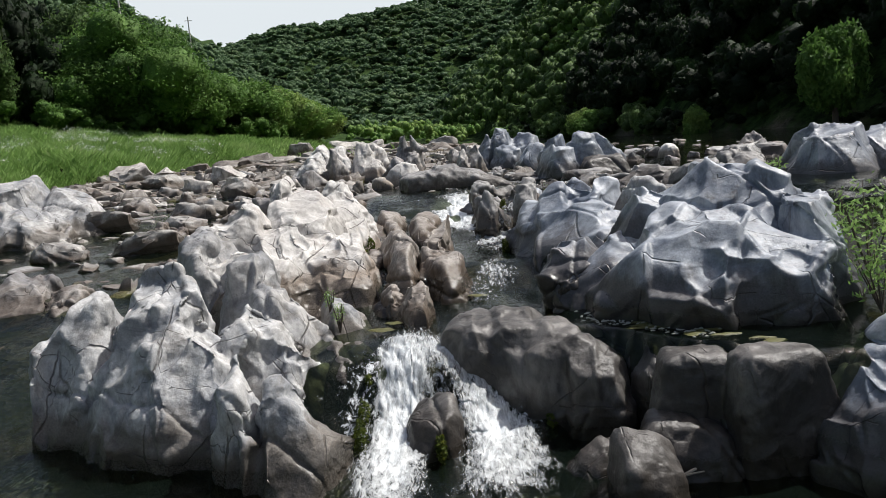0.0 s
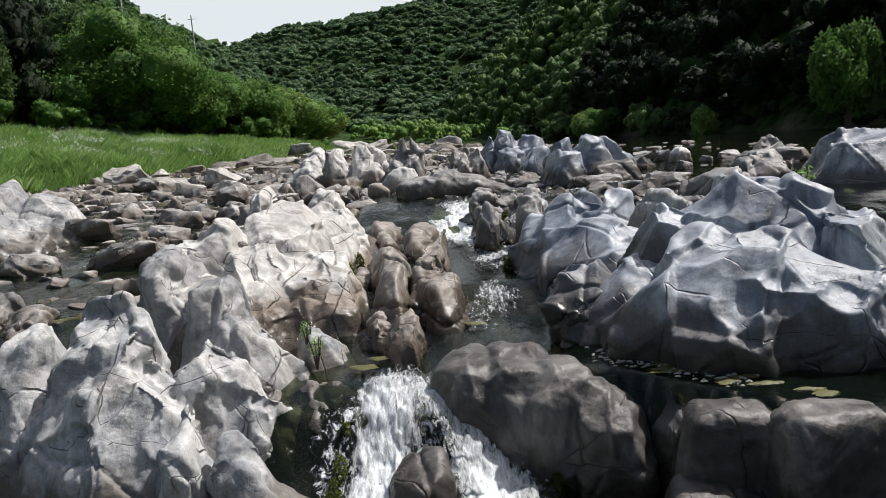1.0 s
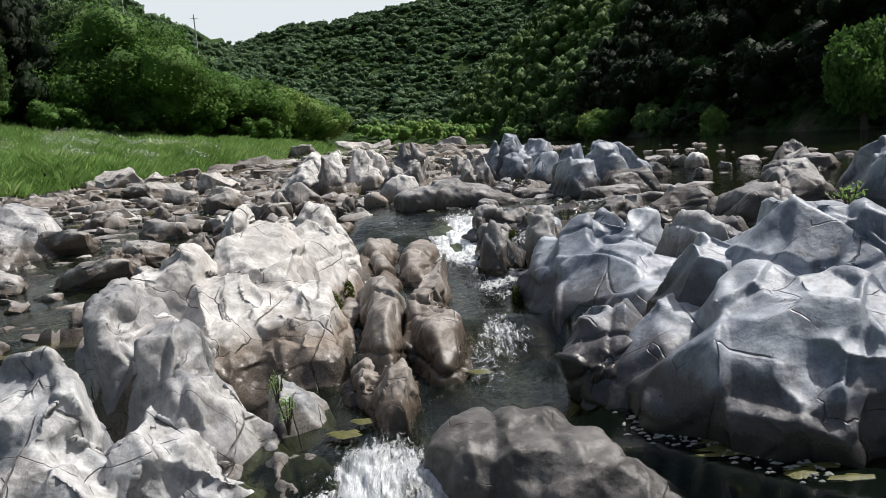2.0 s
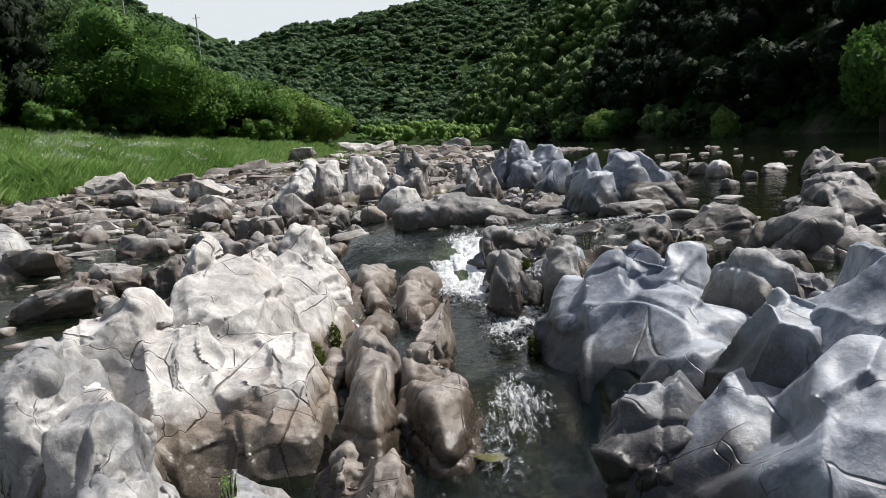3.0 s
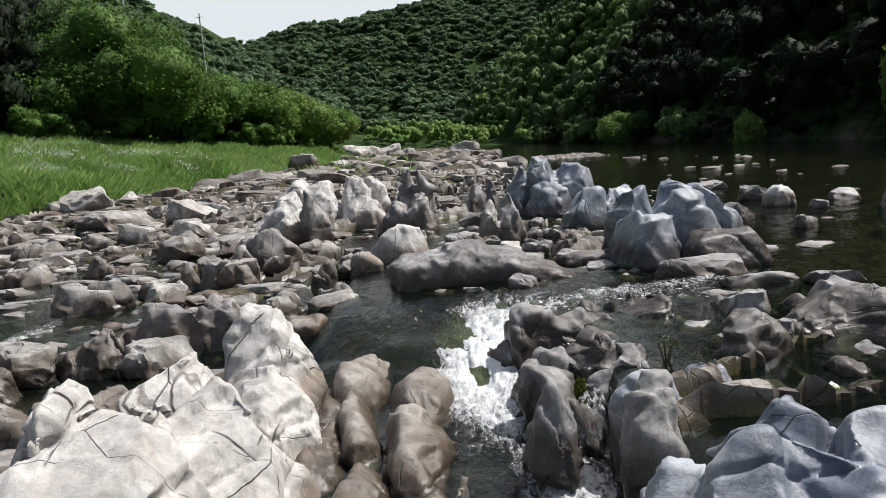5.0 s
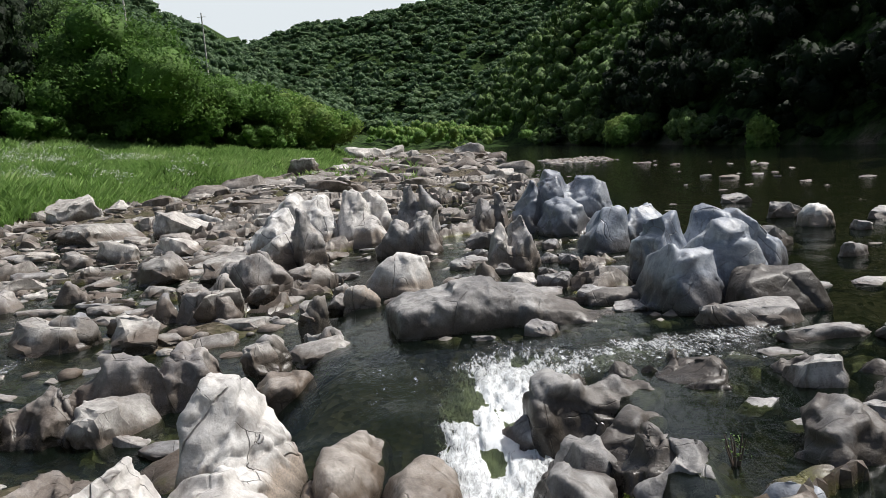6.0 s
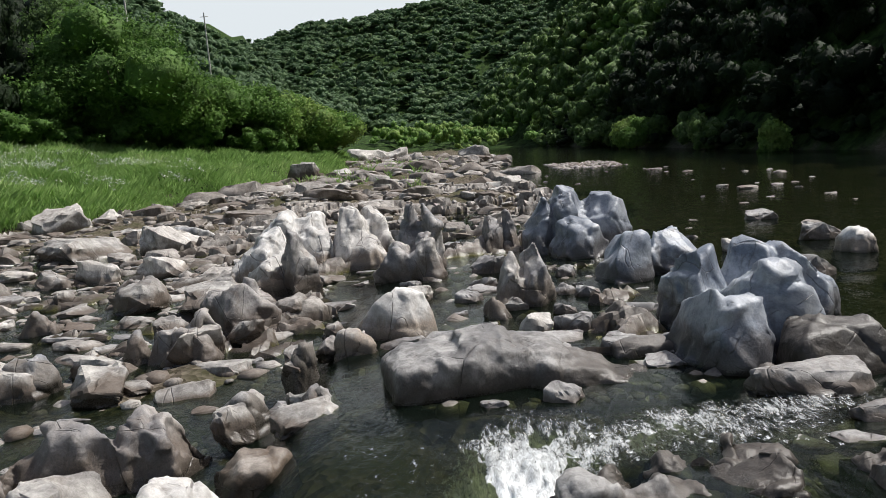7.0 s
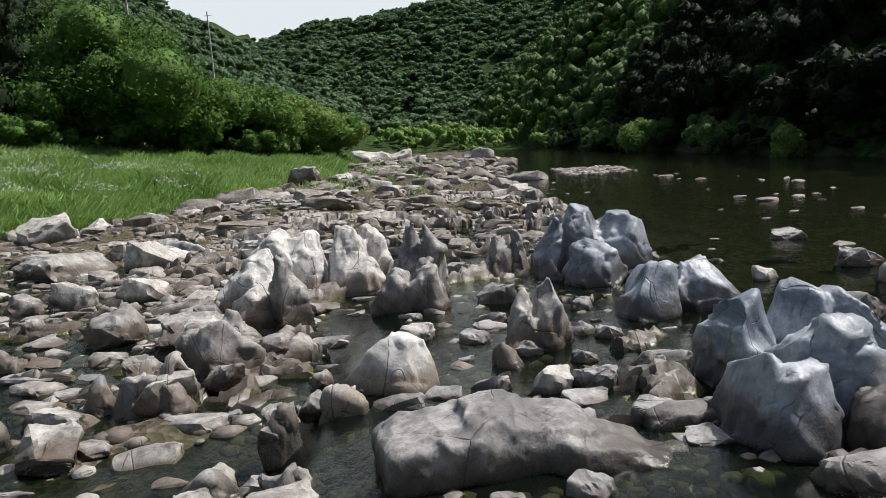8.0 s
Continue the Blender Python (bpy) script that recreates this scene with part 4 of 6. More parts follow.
HERO('', 'grey', -0.40, (-5.02, 25.27, -0.90, 0.18, 0.78, 0.50, 0.25, -0.01, 0.15), voxel=0.055)
HERO('', 'grey', -0.50, (-7.01, 18.73, -1.00, -0.21, 0.87, 0.60, 0.25, 0.04, 0.15), voxel=0.038)
HERO('', 'grey', -0.40, (-10.92, 27.26, -0.90, 0.02, 0.91, 0.60, 0.30, 0.01, 0.15), voxel=0.055)
HERO('', 'grey', -0.30, (-4.87, 28.30, -0.80, 0.42, 1.03, 0.50, 0.25, -0.01, 0.15), voxel=0.055)
HERO('', 'greywhite', -0.20, (-11.15, 41.72, -0.70, 0.49, 1.16, 0.60, 0.30, -0.02, 0.15), voxel=0.055)
HERO('', 'white', 0.00, (8.89, 29.79, -0.50, 0.37, 0.45, 0.40, 0.30, 0.02, 0.15), voxel=0.055)
HERO('', 'blue', -0.60, (1.81, 10.57, -1.20, -0.17, 0.54, 0.45, 0.25, 0.02, 0.15), voxel=0.028)
HERO('', 'white', 0.00, (-1.23, 24.81, -0.50, 0.63, 0.67, 0.45, 0.25, 0.16, 0.15), voxel=0.055)
HERO('', 'white', 0.00, (-1.83, 23.76, -0.50, 0.31, 0.34, 0.25, 0.25, 0.03, 0.15), voxel=0.055)
HERO('', 'greywhite', 0.00, (-2.53, 23.18, -0.50, 0.28, 0.26, 0.25, 0.25, 0.04, 0.15), voxel=0.055)
HERO('', 'grey', -0.20, (-4.60, 26.81, -0.70, 0.65, 0.74, 0.45, 0.25, 0.02, 0.15), voxel=0.055)
HERO('', 'grey', -0.25, (-5.08, 25.63, -0.75, 0.37, 0.61, 0.35, 0.25, -0.01, 0.15), voxel=0.055)
HERO('', 'grey', -0.25, (-8.18, 30.61, -0.75, 0.28, 0.73, 0.40, 0.25, 0.04, 0.15), voxel=0.055)
HERO('', 'slate', -0.10, (1.23, 18.97, -0.60, -0.01, 0.22, 0.35, 0.25, 0.02, 0.15), voxel=0.038)
HERO('', 'slate', -0.10, (1.80, 19.06, -0.60, 0.06, 0.35, 0.40, 0.25, 0.00, 0.15), voxel=0.038)
HERO('', 'slate', -0.05, (2.55, 19.08, -0.55, 0.12, 0.56, 0.45, 0.25, 0.05, 0.15), voxel=0.038)
HERO('', 'brown', -0.30, (-2.44, 19.95, -0.80, -0.08, 0.38, 0.35, 0.25, 0.02, 0.15), voxel=0.038)
HERO('', 'greywhite', -0.30, (-3.08, 21.95, -0.80, -0.03, 0.33, 0.30, 0.25, 0.06, 0.15), voxel=0.038)
HERO('', 'grey', -0.20, (-2.03, 21.52, -0.70, 0.09, 0.35, 0.30, 0.25, 0.02, 0.15), voxel=0.038)
HERO('', 'slate', 0.00, (3.72, 21.10, -0.50, 0.18, 0.56, 0.35, 0.25, 0.01, 0.15), voxel=0.038)
HERO('', 'slate', 0.00, (4.28, 20.89, -0.50, 0.00, 0.35, 0.25, 0.25, 0.08, 0.15), voxel=0.038)
HERO('', 'block', 0.00, (2.57, 22.77, -0.50, 0.16, 0.63, 0.25, 0.25, -0.09, 0.15), voxel=0.055)
HERO('', 'greywhite', 0.00, (2.51, 24.59, -0.50, 0.29, 0.31, 0.25, 0.25, 0.06, 0.15), voxel=0.055)
HERO('', 'greywhite', -0.20, (-10.78, 40.54, -0.70, 0.49, 1.43, 0.50, 0.25, 0.05, 0.15), voxel=0.055)
HERO('', 'grey', -0.25, (-11.20, 34.73, -0.75, 0.28, 0.76, 0.50, 0.25, 0.09, 0.15), voxel=0.055)
HERO('', 'grey', -0.25, (-9.34, 35.38, -0.75, 0.22, 0.90, 0.40, 0.25, -0.01, 0.15), voxel=0.055)
HERO('', 'grey', -0.30, (-9.15, 27.83, -0.80, 0.17, 0.57, 0.40, 0.25, 0.04, 0.15), voxel=0.055)
HERO('', 'greywhite', -0.30, (-7.28, 24.20, -0.80, 0.02, 0.49, 0.40, 0.25, 0.04, 0.15), voxel=0.055)
HERO('', 'grey', -0.30, (-6.00, 25.42, -0.80, 0.09, 0.42, 0.30, 0.25, 0.03, 0.15), voxel=0.055)


# ---- stones that stand out ----
STONE('pale', -9.96, 38.43, 0.10, 1.17, 0.99, 0.84)
STONE('pale', -8.65, 33.63, 0.00, 0.84, 0.70, 0.58)
STONE('pale', -10.28, 32.90, 0.00, 0.67, 0.56, 0.66)
STONE('warm', -11.39, 32.66, 0.00, 0.64, 0.53, 0.34)
STONE('warm', -5.38, 28.69, -0.05, 0.93, 0.78, 0.47)
STONE('warm', -5.09, 27.14, -0.10, 0.39, 0.33, 0.40)
STONE('warm', -4.21, 26.05, -0.10, 0.36, 0.30, 0.29)
STONE('warm', -5.81, 26.80, -0.20, 0.40, 0.34, 0.47)
STONE('warm', -5.04, 25.36, -0.25, 0.64, 0.53, 0.47)
STONE('warm', -7.64, 29.41, -0.10, 0.69, 0.58, 0.73)
STONE('warm', -3.64, 27.44, 0.00, 0.41, 0.35, 0.26)
STONE('warm', -6.42, 24.97, -0.40, 0.57, 0.48, 0.39)
STONE('warm', -3.13, 22.14, -0.30, 0.31, 0.26, 0.30)
STONE('warm', -2.09, 21.86, -0.20, 0.37, 0.31, 0.37)
STONE('pale', -1.45, 24.86, 0.00, 0.42, 0.35, 0.65)
STONE('pale', -1.12, 27.43, 0.00, 0.37, 0.31, 0.37)
STONE('warm', -2.37, 25.10, 0.00, 0.19, 0.16, 0.25)
STONE('pale', -1.79, 23.89, 0.00, 0.29, 0.25, 0.45)
STONE('warm', -2.61, 23.49, 0.00, 0.25, 0.21, 0.29)
STONE('warm', -2.27, 24.01, 0.00, 0.22, 0.18, 0.35)
STONE('warm', -2.62, 23.04, 0.00, 0.15, 0.13, 0.15)
STONE('pale', -18.10, 46.50, 0.30, 1.40, 1.00, 1.15)
STONE('pale', -16.80, 47.80, 0.30, 0.85, 0.70, 0.85)
STONE('warm', -20.07, 47.11, 0.30, 0.76, 0.64, 0.76)
STONE('pale', -6.88, 33.36, 0.00, 0.21, 0.18, 0.34)
STONE('warm', -12.66, 37.80, 0.10, 1.67, 1.40, 0.62)
STONE('warm', -5.91, 30.39, 0.00, 0.35, 0.30, 0.32)
STONE('warm', -9.89, 30.47, -0.10, 0.28, 0.24, 0.30)
STONE('warm', -5.40, 23.86, -0.40, 0.32, 0.27, 0.16)
STONE('warm', -15.25, 50.55, 0.30, 0.88, 0.74, 0.84)
STONE('warm', -12.76, 72.51, 1.00, 1.38, 1.16, 1.14)
STONE('cool', 0.15, 33.77, 0.00, 0.30, 0.25, 0.55)
STONE('pale', 6.45, 30.91, 0.00, 0.35, 0.29, 0.47)
STONE('cool', 4.10, 21.54, 0.00, 0.21, 0.17, 0.85)
STONE('cool', 2.51, 24.73, 0.00, 0.32, 0.27, 0.38)
STONE('pale', 0.92, 24.25, 0.00, 0.40, 0.34, 0.65)
STONE('cool', 2.21, 22.91, 0.00, 0.33, 0.27, 0.30)
STONE('cool', 2.83, 22.87, 0.00, 0.40, 0.34, 0.19)
STONE('cool', 2.62, 22.20, 0.00, 0.28, 0.23, 0.12)
STONE('cool', 2.17, 29.06, 0.00, 0.25, 0.21, 0.48)
STONE('cool', 1.89, 27.13, 0.00, 0.22, 0.18, 0.46)
STONE('cool', 2.33, 26.89, 0.00, 0.25, 0.21, 0.32)
STONE('cool', 1.71, 25.50, 0.00, 0.21, 0.18, 0.36)
STONE('cool', 1.70, 24.27, 0.00, 0.33, 0.27, 0.30)
STONE('cool', 0.55, 30.27, 0.00, 0.44, 0.37, 0.45)
STONE('cool', 0.02, 26.97, 0.00, 0.28, 0.23, 0.32)
STONE('cool', 0.33, 28.22, 0.00, 0.30, 0.25, 0.31)
STONE('cool', 1.11, 21.04, 0.00, 0.24, 0.20, 0.38)
STONE('cool', 9.30, 36.54, 0.00, 0.49, 0.41, 0.29)
STONE('cool', 9.05, 31.89, 0.00, 0.54, 0.45, 0.51)
STONE('cool', 6.65, 27.38, 0.00, 0.62, 0.52, 0.85)
STONE('cool', 2.45, 62.31, 0.00, 0.64, 0.53, 1.03)
STONE('cool', 0.21, 24.30, 0.00, 0.28, 0.24, 0.28)
STONE('cool', 0.87, 26.08, 0.00, 0.26, 0.22, 0.60)
STONE('cool', 2.93, 17.73, -0.10, 0.27, 0.23, 0.17)
STONE('cool', 3.80, 18.43, -0.10, 0.46, 0.39, 0.52)
STONE('cool', 3.81, 17.37, -0.10, 0.28, 0.24, 0.32)
STONE('cool', 0.62, 18.20, -0.40, 0.26, 0.22, 0.37)
STONE('cool', 1.08, 17.05, -0.50, 0.40, 0.33, 0.56)
STONE('warm', -5.35, 20.57, -0.60, 0.37, 0.31, 0.33)
STONE('warm', -4.51, 19.95, -0.70, 0.65, 0.54, 0.47)
STONE('warm', -4.23, 19.59, -0.80, 0.28, 0.24, 0.27)
STONE('warm', -2.97, 21.31, -0.20, 0.29, 0.24, 0.34)
STONE('warm', -2.10, 21.17, -0.15, 0.44, 0.37, 0.26)
STONE('warm', -7.72, 24.04, -0.35, 0.81, 0.68, 0.47)
STONE('warm', -5.76, 23.56, -0.30, 0.44, 0.37, 0.50)
STONE('cool', 4.06, 21.04, 0.00, 0.76, 0.63, 0.32)
STONE('cool', 7.08, 19.98, 0.00, 0.39, 0.32, 0.25)
STONE('cool', 7.62, 25.34, 0.00, 0.30, 0.25, 0.44)
STONE('cool', 9.41, 28.61, 0.00, 0.26, 0.22, 0.51)
STONE('cool', 10.90, 30.31, 0.00, 0.55, 0.46, 0.29)
STONE('cool', 11.33, 27.73, 0.00, 0.66, 0.55, 0.97)
STONE('cool', 10.82, 25.43, 0.00, 0.74, 0.62, 0.49)
STONE('warm', -9.91, 22.60, -0.30, 0.88, 0.74, 0.54)
STONE('warm', -7.17, 18.40, -0.60, 0.79, 0.66, 0.43)
STONE('warm', -9.09, 18.27, -0.70, 0.72, 0.60, 0.42)
STONE('warm', -7.71, 16.37, -0.80, 0.21, 0.18, 0.17)
STONE('warm', -6.69, 19.74, -0.40, 0.64, 0.54, 0.40)
STONE('warm', -9.84, 17.53, -1.00, 0.44, 0.37, 0.16)
STONE('warm', -5.64, 17.39, -0.60, 0.50, 0.42, 0.29)


def clear_of(x, y, r):
    for fx, fy, a, b in FOOT:
        if ((x - fx) / (a + r * 0.5)) ** 2 + ((y - fy) / (b + r * 0.5)) ** 2 < 1:
            return False
    return True


def scatter(kind, count, x0, x1, y0, y1, small, large, flat, seed, keep=0.0, pile=None):
    """Loose stones over a stretch of the river bed, none inside another; with a pile they are joined into it."""
    rng = random.Random(seed)
    done, tries = 0, 0
    while done < count and tries < count * 12:
        tries += 1
        x, y = rng.uniform(x0, x1), rng.uniform(y0, y1)
        r = small * (large / small) ** (rng.random() ** 1.6)
        if x < left_bank(y) + 0.5 or x > pond_edge(y) + keep or not clear_of(x, y, r):
            continue
        z = float(max(water_level(np.array([x]), np.array([y]))[0], ground_level(np.array([x]), np.array([y]))[0] + 0.02)) - 0.03
        rx, ry, h = r * rng.uniform(0.9, 1.5), r * rng.uniform(0.6, 0.95), r * rng.uniform(flat * 0.7, flat * 1.4)
        if pile is None:
            STONE(kind, x, y, z, rx, ry, h, 3, "", 0.6)
        else:
            FOOT.append((x, y, rx, ry))
            pile.append((x, y, z, rx, ry, h, rng.uniform(-0.6, 0.6) + rng.choice((0, math.pi)), rng.randrange(9)))
        done += 1


def heap(label, kind, pile, cuts):
    """Many loose stones as one mesh."""
    forms = []
    for k in range(9):
        me = stone_mesh(k + 60 + 20 * cuts, cuts)
        tri = np.empty(len(me.polygons) * 3, np.int32)
        me.loops.foreach_get("vertex_index", tri)
        forms.append((coords(me)[0], tri.reshape(-1, 3)))
        bpy.data.meshes.remove(me)
    vs, fs, base = [], [], 0
    for x, y, z, rx, ry, h, turn, form in pile:
        v = forms[form][0] * (rx, ry, h)
        c, s = math.cos(turn), math.sin(turn)
        vs.append(np.stack([v[:, 0] * c - v[:, 1] * s + x, v[:, 0] * s + v[:, 1] * c + y, v[:, 2] + z], 1))
        fs.append(forms[form][1] + base)
        base += len(v)
    me = quick_mesh("river_stones", np.concatenate(vs), np.concatenate(fs))
    me.set_sharp_from_angle(angle=radians(28))
    return tagged(part("river_stones", me, ROCK[kind]), label, "rocks", "", "stuff")


STONE("pale", -14.5, 128, 0.4, 3.2, 2.2, 2.4, 4, "large pale rock outcrop at the edge of the grass")
STONE("pale", -10.5, 133, 0.4, 2.4, 1.8, 2.0, 4, "large pale rock outcrop at the edge of the grass")
STONE("pale", -7.0, 118, 0.3, 1.6, 1.2, 1.5, 4)
STONE("pale", 1.6, 122, 0.2, 2.3, 1.6, 2.6, 4, "pointed pale rock at the head of the bar")
STONE("pale", -3.2, 80, 0.2, 1.5, 1.1, 1.5, 4)
STONE("pale", -6.3, 66, 0.3, 1.1, 0.8, 0.9, 4)
STONE("pale", -4.9, 64, 0.3, 0.7, 0.5, 0.9, 4)
STONE("pale", 2.4, 57, 0.1, 0.9, 0.7, 0.9, 4)
scatter("pale", 24, -16, -3, 26, 44, 0.25, 0.8, 0.5, 31)
scatter("pale", 26, -13, 3, 42, 75, 0.35, 1.0, 0.55, 32)
scatter("warm", 20, -12, -2.6, 14, 26, 0.2, 0.6, 0.4, 1)
scatter("cool", 12, -12, -2.6, 14, 28, 0.2, 0.6, 0.42, 41)
scatter("warm", 60, -15, -2.5, 25, 33, 0.2, 0.7, 0.36, 2)
scatter("cool", 30, -15, -2.5, 24, 36, 0.2, 0.7, 0.3, 42)
scatter("cool", 45, -1.5, 5.5, 21, 36, 0.12, 0.35, 0.5, 6, 1.5)
scatter("cool", 14, 2.5, 8, 15, 24, 0.15, 0.5, 0.4, 7, 6)
near_pile, far_pile, pond_pile = [], [], []
scatter("warm", 60, -16, -2.6, 14, 26, 0.1, 0.3, 0.32, 43, 0, near_pile)
scatter("warm", 90, -16, -2.6, 26, 34, 0.14, 0.4, 0.32, 44, 0, near_pile)
scatter("warm", 120, -19, -2.5, 32, 42, 0.18, 0.7, 0.4, 3, 0, near_pile)
scatter("warm", 200, -21, -2, 40, 56, 0.2, 0.9, 0.4, 4, 0, near_pile)
scatter("warm", 170, -14, 5, 34, 56, 0.18, 0.7, 0.5, 5, 0, near_pile)
scatter("warm", 330, -17, 6, 56, 130, 0.35, 1.3, 0.6, 10, 0, far_pile)
scatter("cool", 45, 5, 20, 26, 70, 0.12, 0.4, 0.35, 8, 14, pond_pile)
heap("jumbled pale river stones and small boulders in shallow water", "loose", near_pile, 3)
heap("far bar of pale tumbled river stones", "loose", far_pile, 2)
heap("a few low stones breaking the dark pond", "loose", pond_pile, 2)


def ledge_height(x, y):
    """Height of the broken bedrock over the water: tilted slabs lying along the strike, sunk in the channels and the pond."""
    shape = x.shape
    c, t = math.cos(0.32), math.sin(0.32)
    p = flat3(x * c + y * t, y * c - x * t) * (0.55, 1.3, 1)
    warp = np.stack([fbm(p * 0.8, 3, 70), fbm(p * 0.8, 3, 71), 0 * p[:, 0]], 1) * 0.35
    f1, f2, away, tilt = cells(p + warp, 72, True)
    slab = 0.26 * tilt[:, 2] + 0.42 * np.clip((away * tilt)[:, :2].sum(1), -0.7, 0.7) - 0.16 * np.exp(-((f2 - f1) / 0.07) ** 2)
    g1, g2, away, tilt = cells((p + warp) * 2.9 + 5, 73, True)
    slab = slab + 0.09 * tilt[:, 2] + 0.16 * np.clip((away * tilt)[:, :2].sum(1), -0.6, 0.6) - 0.05 * np.exp(-((g2 - g1) / 0.09) ** 2)
    slab = slab + 0.035 * fbm(p * 5, 3, 74)
    slab = slab.reshape(shape)
    far = smooth(28, 50, y)
    level = -0.20 - 0.13 * smooth(29, 24, y) + 0.36 * fbm(flat3(x, y, 0.26), 2, 75).reshape(shape) + 0.16 * far
    sunk = smooth(-3.0, -2.0, x) * smooth(1.8, 1.2, x) * smooth(22.5, 21.5, y)
    sunk = np.maximum(sunk, smooth(-0.6, 0.4, x - pond_edge(y)) * smooth(20, 24, y))
    sunk = np.maximum(sunk, smooth(5.0, 7.5, x))
    sunk = np.maximum(sunk, smooth(13.0, 11.5, y))
    mid = smooth(-3.2, -2.2, x) * smooth(36, 32, y)
    return np.clip(slab * (1 + 0.5 * far) + level - 0.12 * mid - 0.12 * smooth(1.5, 3.0, x) * smooth(23, 20, y), -0.5, 0.5) - 1.0 * sunk


lx, ly = axis([(-22, -13, 0.14), (-13, 8, 0.085)]), axis([(11.5, 30, 0.085), (30, 62, 0.17)])
me = grid_mesh("rock_ledges", lx, ly, lambda x, y: water_level(x, y) + ledge_height(x, y) - 3.0 * smooth(0.5, -0.8, x - left_bank(y)))
co = coords(me)[0]
attribute(me, "over", co[:, 2] - water_level(co[:, 0], co[:, 1]))
me.set_sharp_from_angle(angle=radians(34))
tagged(part("rock_ledges", me, ROCK["ledge"]), "jumbled brown and grey bedrock slabs breaking the shallow water", "rocks", "", "stuff")


def pebbles(name, label, boxes, count, lo, hi, seed, kind):
    """Countless small stones as one mesh."""
    rng = np.random.RandomState(seed)
    v0, f0 = ball(1)
    forms = []
    for k in range(6):
        v = v0 * (1 + 0.3 * fbm(v0 * 1.3 + k * 9, 2, k))[:, None]
        forms.append(v)
    vs, fs = [], []
    for k in range(count):
        x0, x1, y0, y1 = boxes[rng.randint(len(boxes))]
        x, y = rng.uniform(x0, x1), rng.uniform(y0, y1)
        r = lo * (hi / lo) ** (rng.rand() ** 2)
        a = rng.uniform(0, 6.28)
        v = forms[rng.randint(6)] * (r * 1.3, r, r * 0.6)
        c, s = math.cos(a), math.sin(a)
        v = np.stack([v[:, 0] * c - v[:, 1] * s + x, v[:, 0] * s + v[:, 1] * c + y, v[:, 2]], 1)
        vs.append(v)
        fs.append(f0 + k * len(v0))
    v = np.concatenate(vs)
    centre = np.repeat(np.array([q[:, :2].mean(0) for q in vs]), len(v0), 0)
    v[:, 2] += np.maximum(ground_level(centre[:, 0], centre[:, 1]), water_level(centre[:, 0], centre[:, 1]) - 0.10)
    me = quick_mesh(name, v, np.concatenate(fs))
    return tagged(part(name, me, ROCK[kind]), label, "pebbles", "", "stuff")


pebbles("pebbles", "grey and brown pebbles and cobbles on the river bed", [(-18, -2.5, 22, 56), (-14, 5, 33, 60), (-12, 4, 30, 45), (-16, 5, 50, 120), (-13, -3, 20, 34), (-12, -3, 24, 40), (-1, 4, 21, 34)], 3300, 0.06, 0.26, 3, "loose")
pebbles("gravel_shoal", "low gravel shoal breaking the pond surface", [(8.0, 13.5, 76, 88)], 420, 0.16, 0.42, 4, "loose")


# ---- white water ----
def cascade(label, points, seed, lift=0.05, rough=0.10):
    """Broken white water that follows a line of (x, y, z, half width, cover)."""
    rows, cols = 110, 60
    pts = np.array(points, float)
    s = np.linspace(0, len(pts) - 1, rows)
    line = np.stack([np.interp(s, np.arange(len(pts)), pts[:, k]) for k in range(5)], 1)
    d = np.gradient(line[:, :2], axis=0)
    side = np.stack([-d[:, 1], d[:, 0]], 1)
    side /= np.maximum(1e-6, np.linalg.norm(side, axis=1))[:, None]
    u = np.linspace(-1, 1, cols)
    wide = 1.3 * line[:, None, 3]
    X = line[:, None, 0] + side[:, None, 0] * wide * u
    Y = line[:, None, 1] + side[:, None, 1] * wide * u
    Zs = line[:, None, 2] + lift - 0.10 * np.abs(u) ** 3 + 0 * X
    p = np.stack([X, Y, Zs], -1).reshape(-1, 3)
    p = p + np.stack([fbm(p * (4, 1.8, 1.8), 2, seed + k) for k in range(3)], 1) * rough * 0.6 + np.stack([fbm(p * (14, 6, 6), 4, seed + 9 + k, 0.6) for k in range(3)], 1) * rough * 0.3
    k = np.arange(rows * cols).reshape(rows, cols)
    quads = np.stack([k[:-1, :-1], k[:-1, 1:], k[1:, 1:], k[1:, :-1]], -1).reshape(-1, 4)
    me = quick_mesh("white_water", p, quads)
    attribute(me, "cover", (line[:, None, 4] * (1.05 - 1.15 * np.abs(u) ** 2)).ravel())
    return tagged(part("white_water", me, FOAM), label, "rapids", "", "stuff")


cascade("white waterfall tumbling between two boulders", [(-0.5, 9.7, -1.06, 0.4, 0.25), (-0.62, 9.25, -1.1, 0.42, 0.75), (-0.68, 8.85, -1.33, 0.40, 1.0), (-0.74, 8.5, -1.72, 0.36, 1.0), (-0.8, 8.15, -1.95, 0.36, 1.0), (-0.86, 7.5, -2.0, 0.42, 0.85), (-0.9, 6.6, -2.03, 0.5, 0.5), (-0.9, 5.8, -2.05, 0.5, 0.2)], 1, 0.06, 0.07)
cascade("second arm of the fall breaking white over stones", [(-0.5, 9.2, -1.14, 0.3, 0.6), (-0.2, 8.95, -1.24, 0.34, 0.8), (0.05, 8.72, -1.42, 0.34, 0.75), (0.24, 8.45, -1.66, 0.34, 0.8), (0.36, 8.1, -1.92, 0.42, 0.95), (0.36, 7.5, -1.99, 0.5, 0.85), (0.25, 6.8, -2.03, 0.5, 0.4), (0.2, 6.2, -2.05, 0.5, 0.2)], 2, 0.07, 0.08)
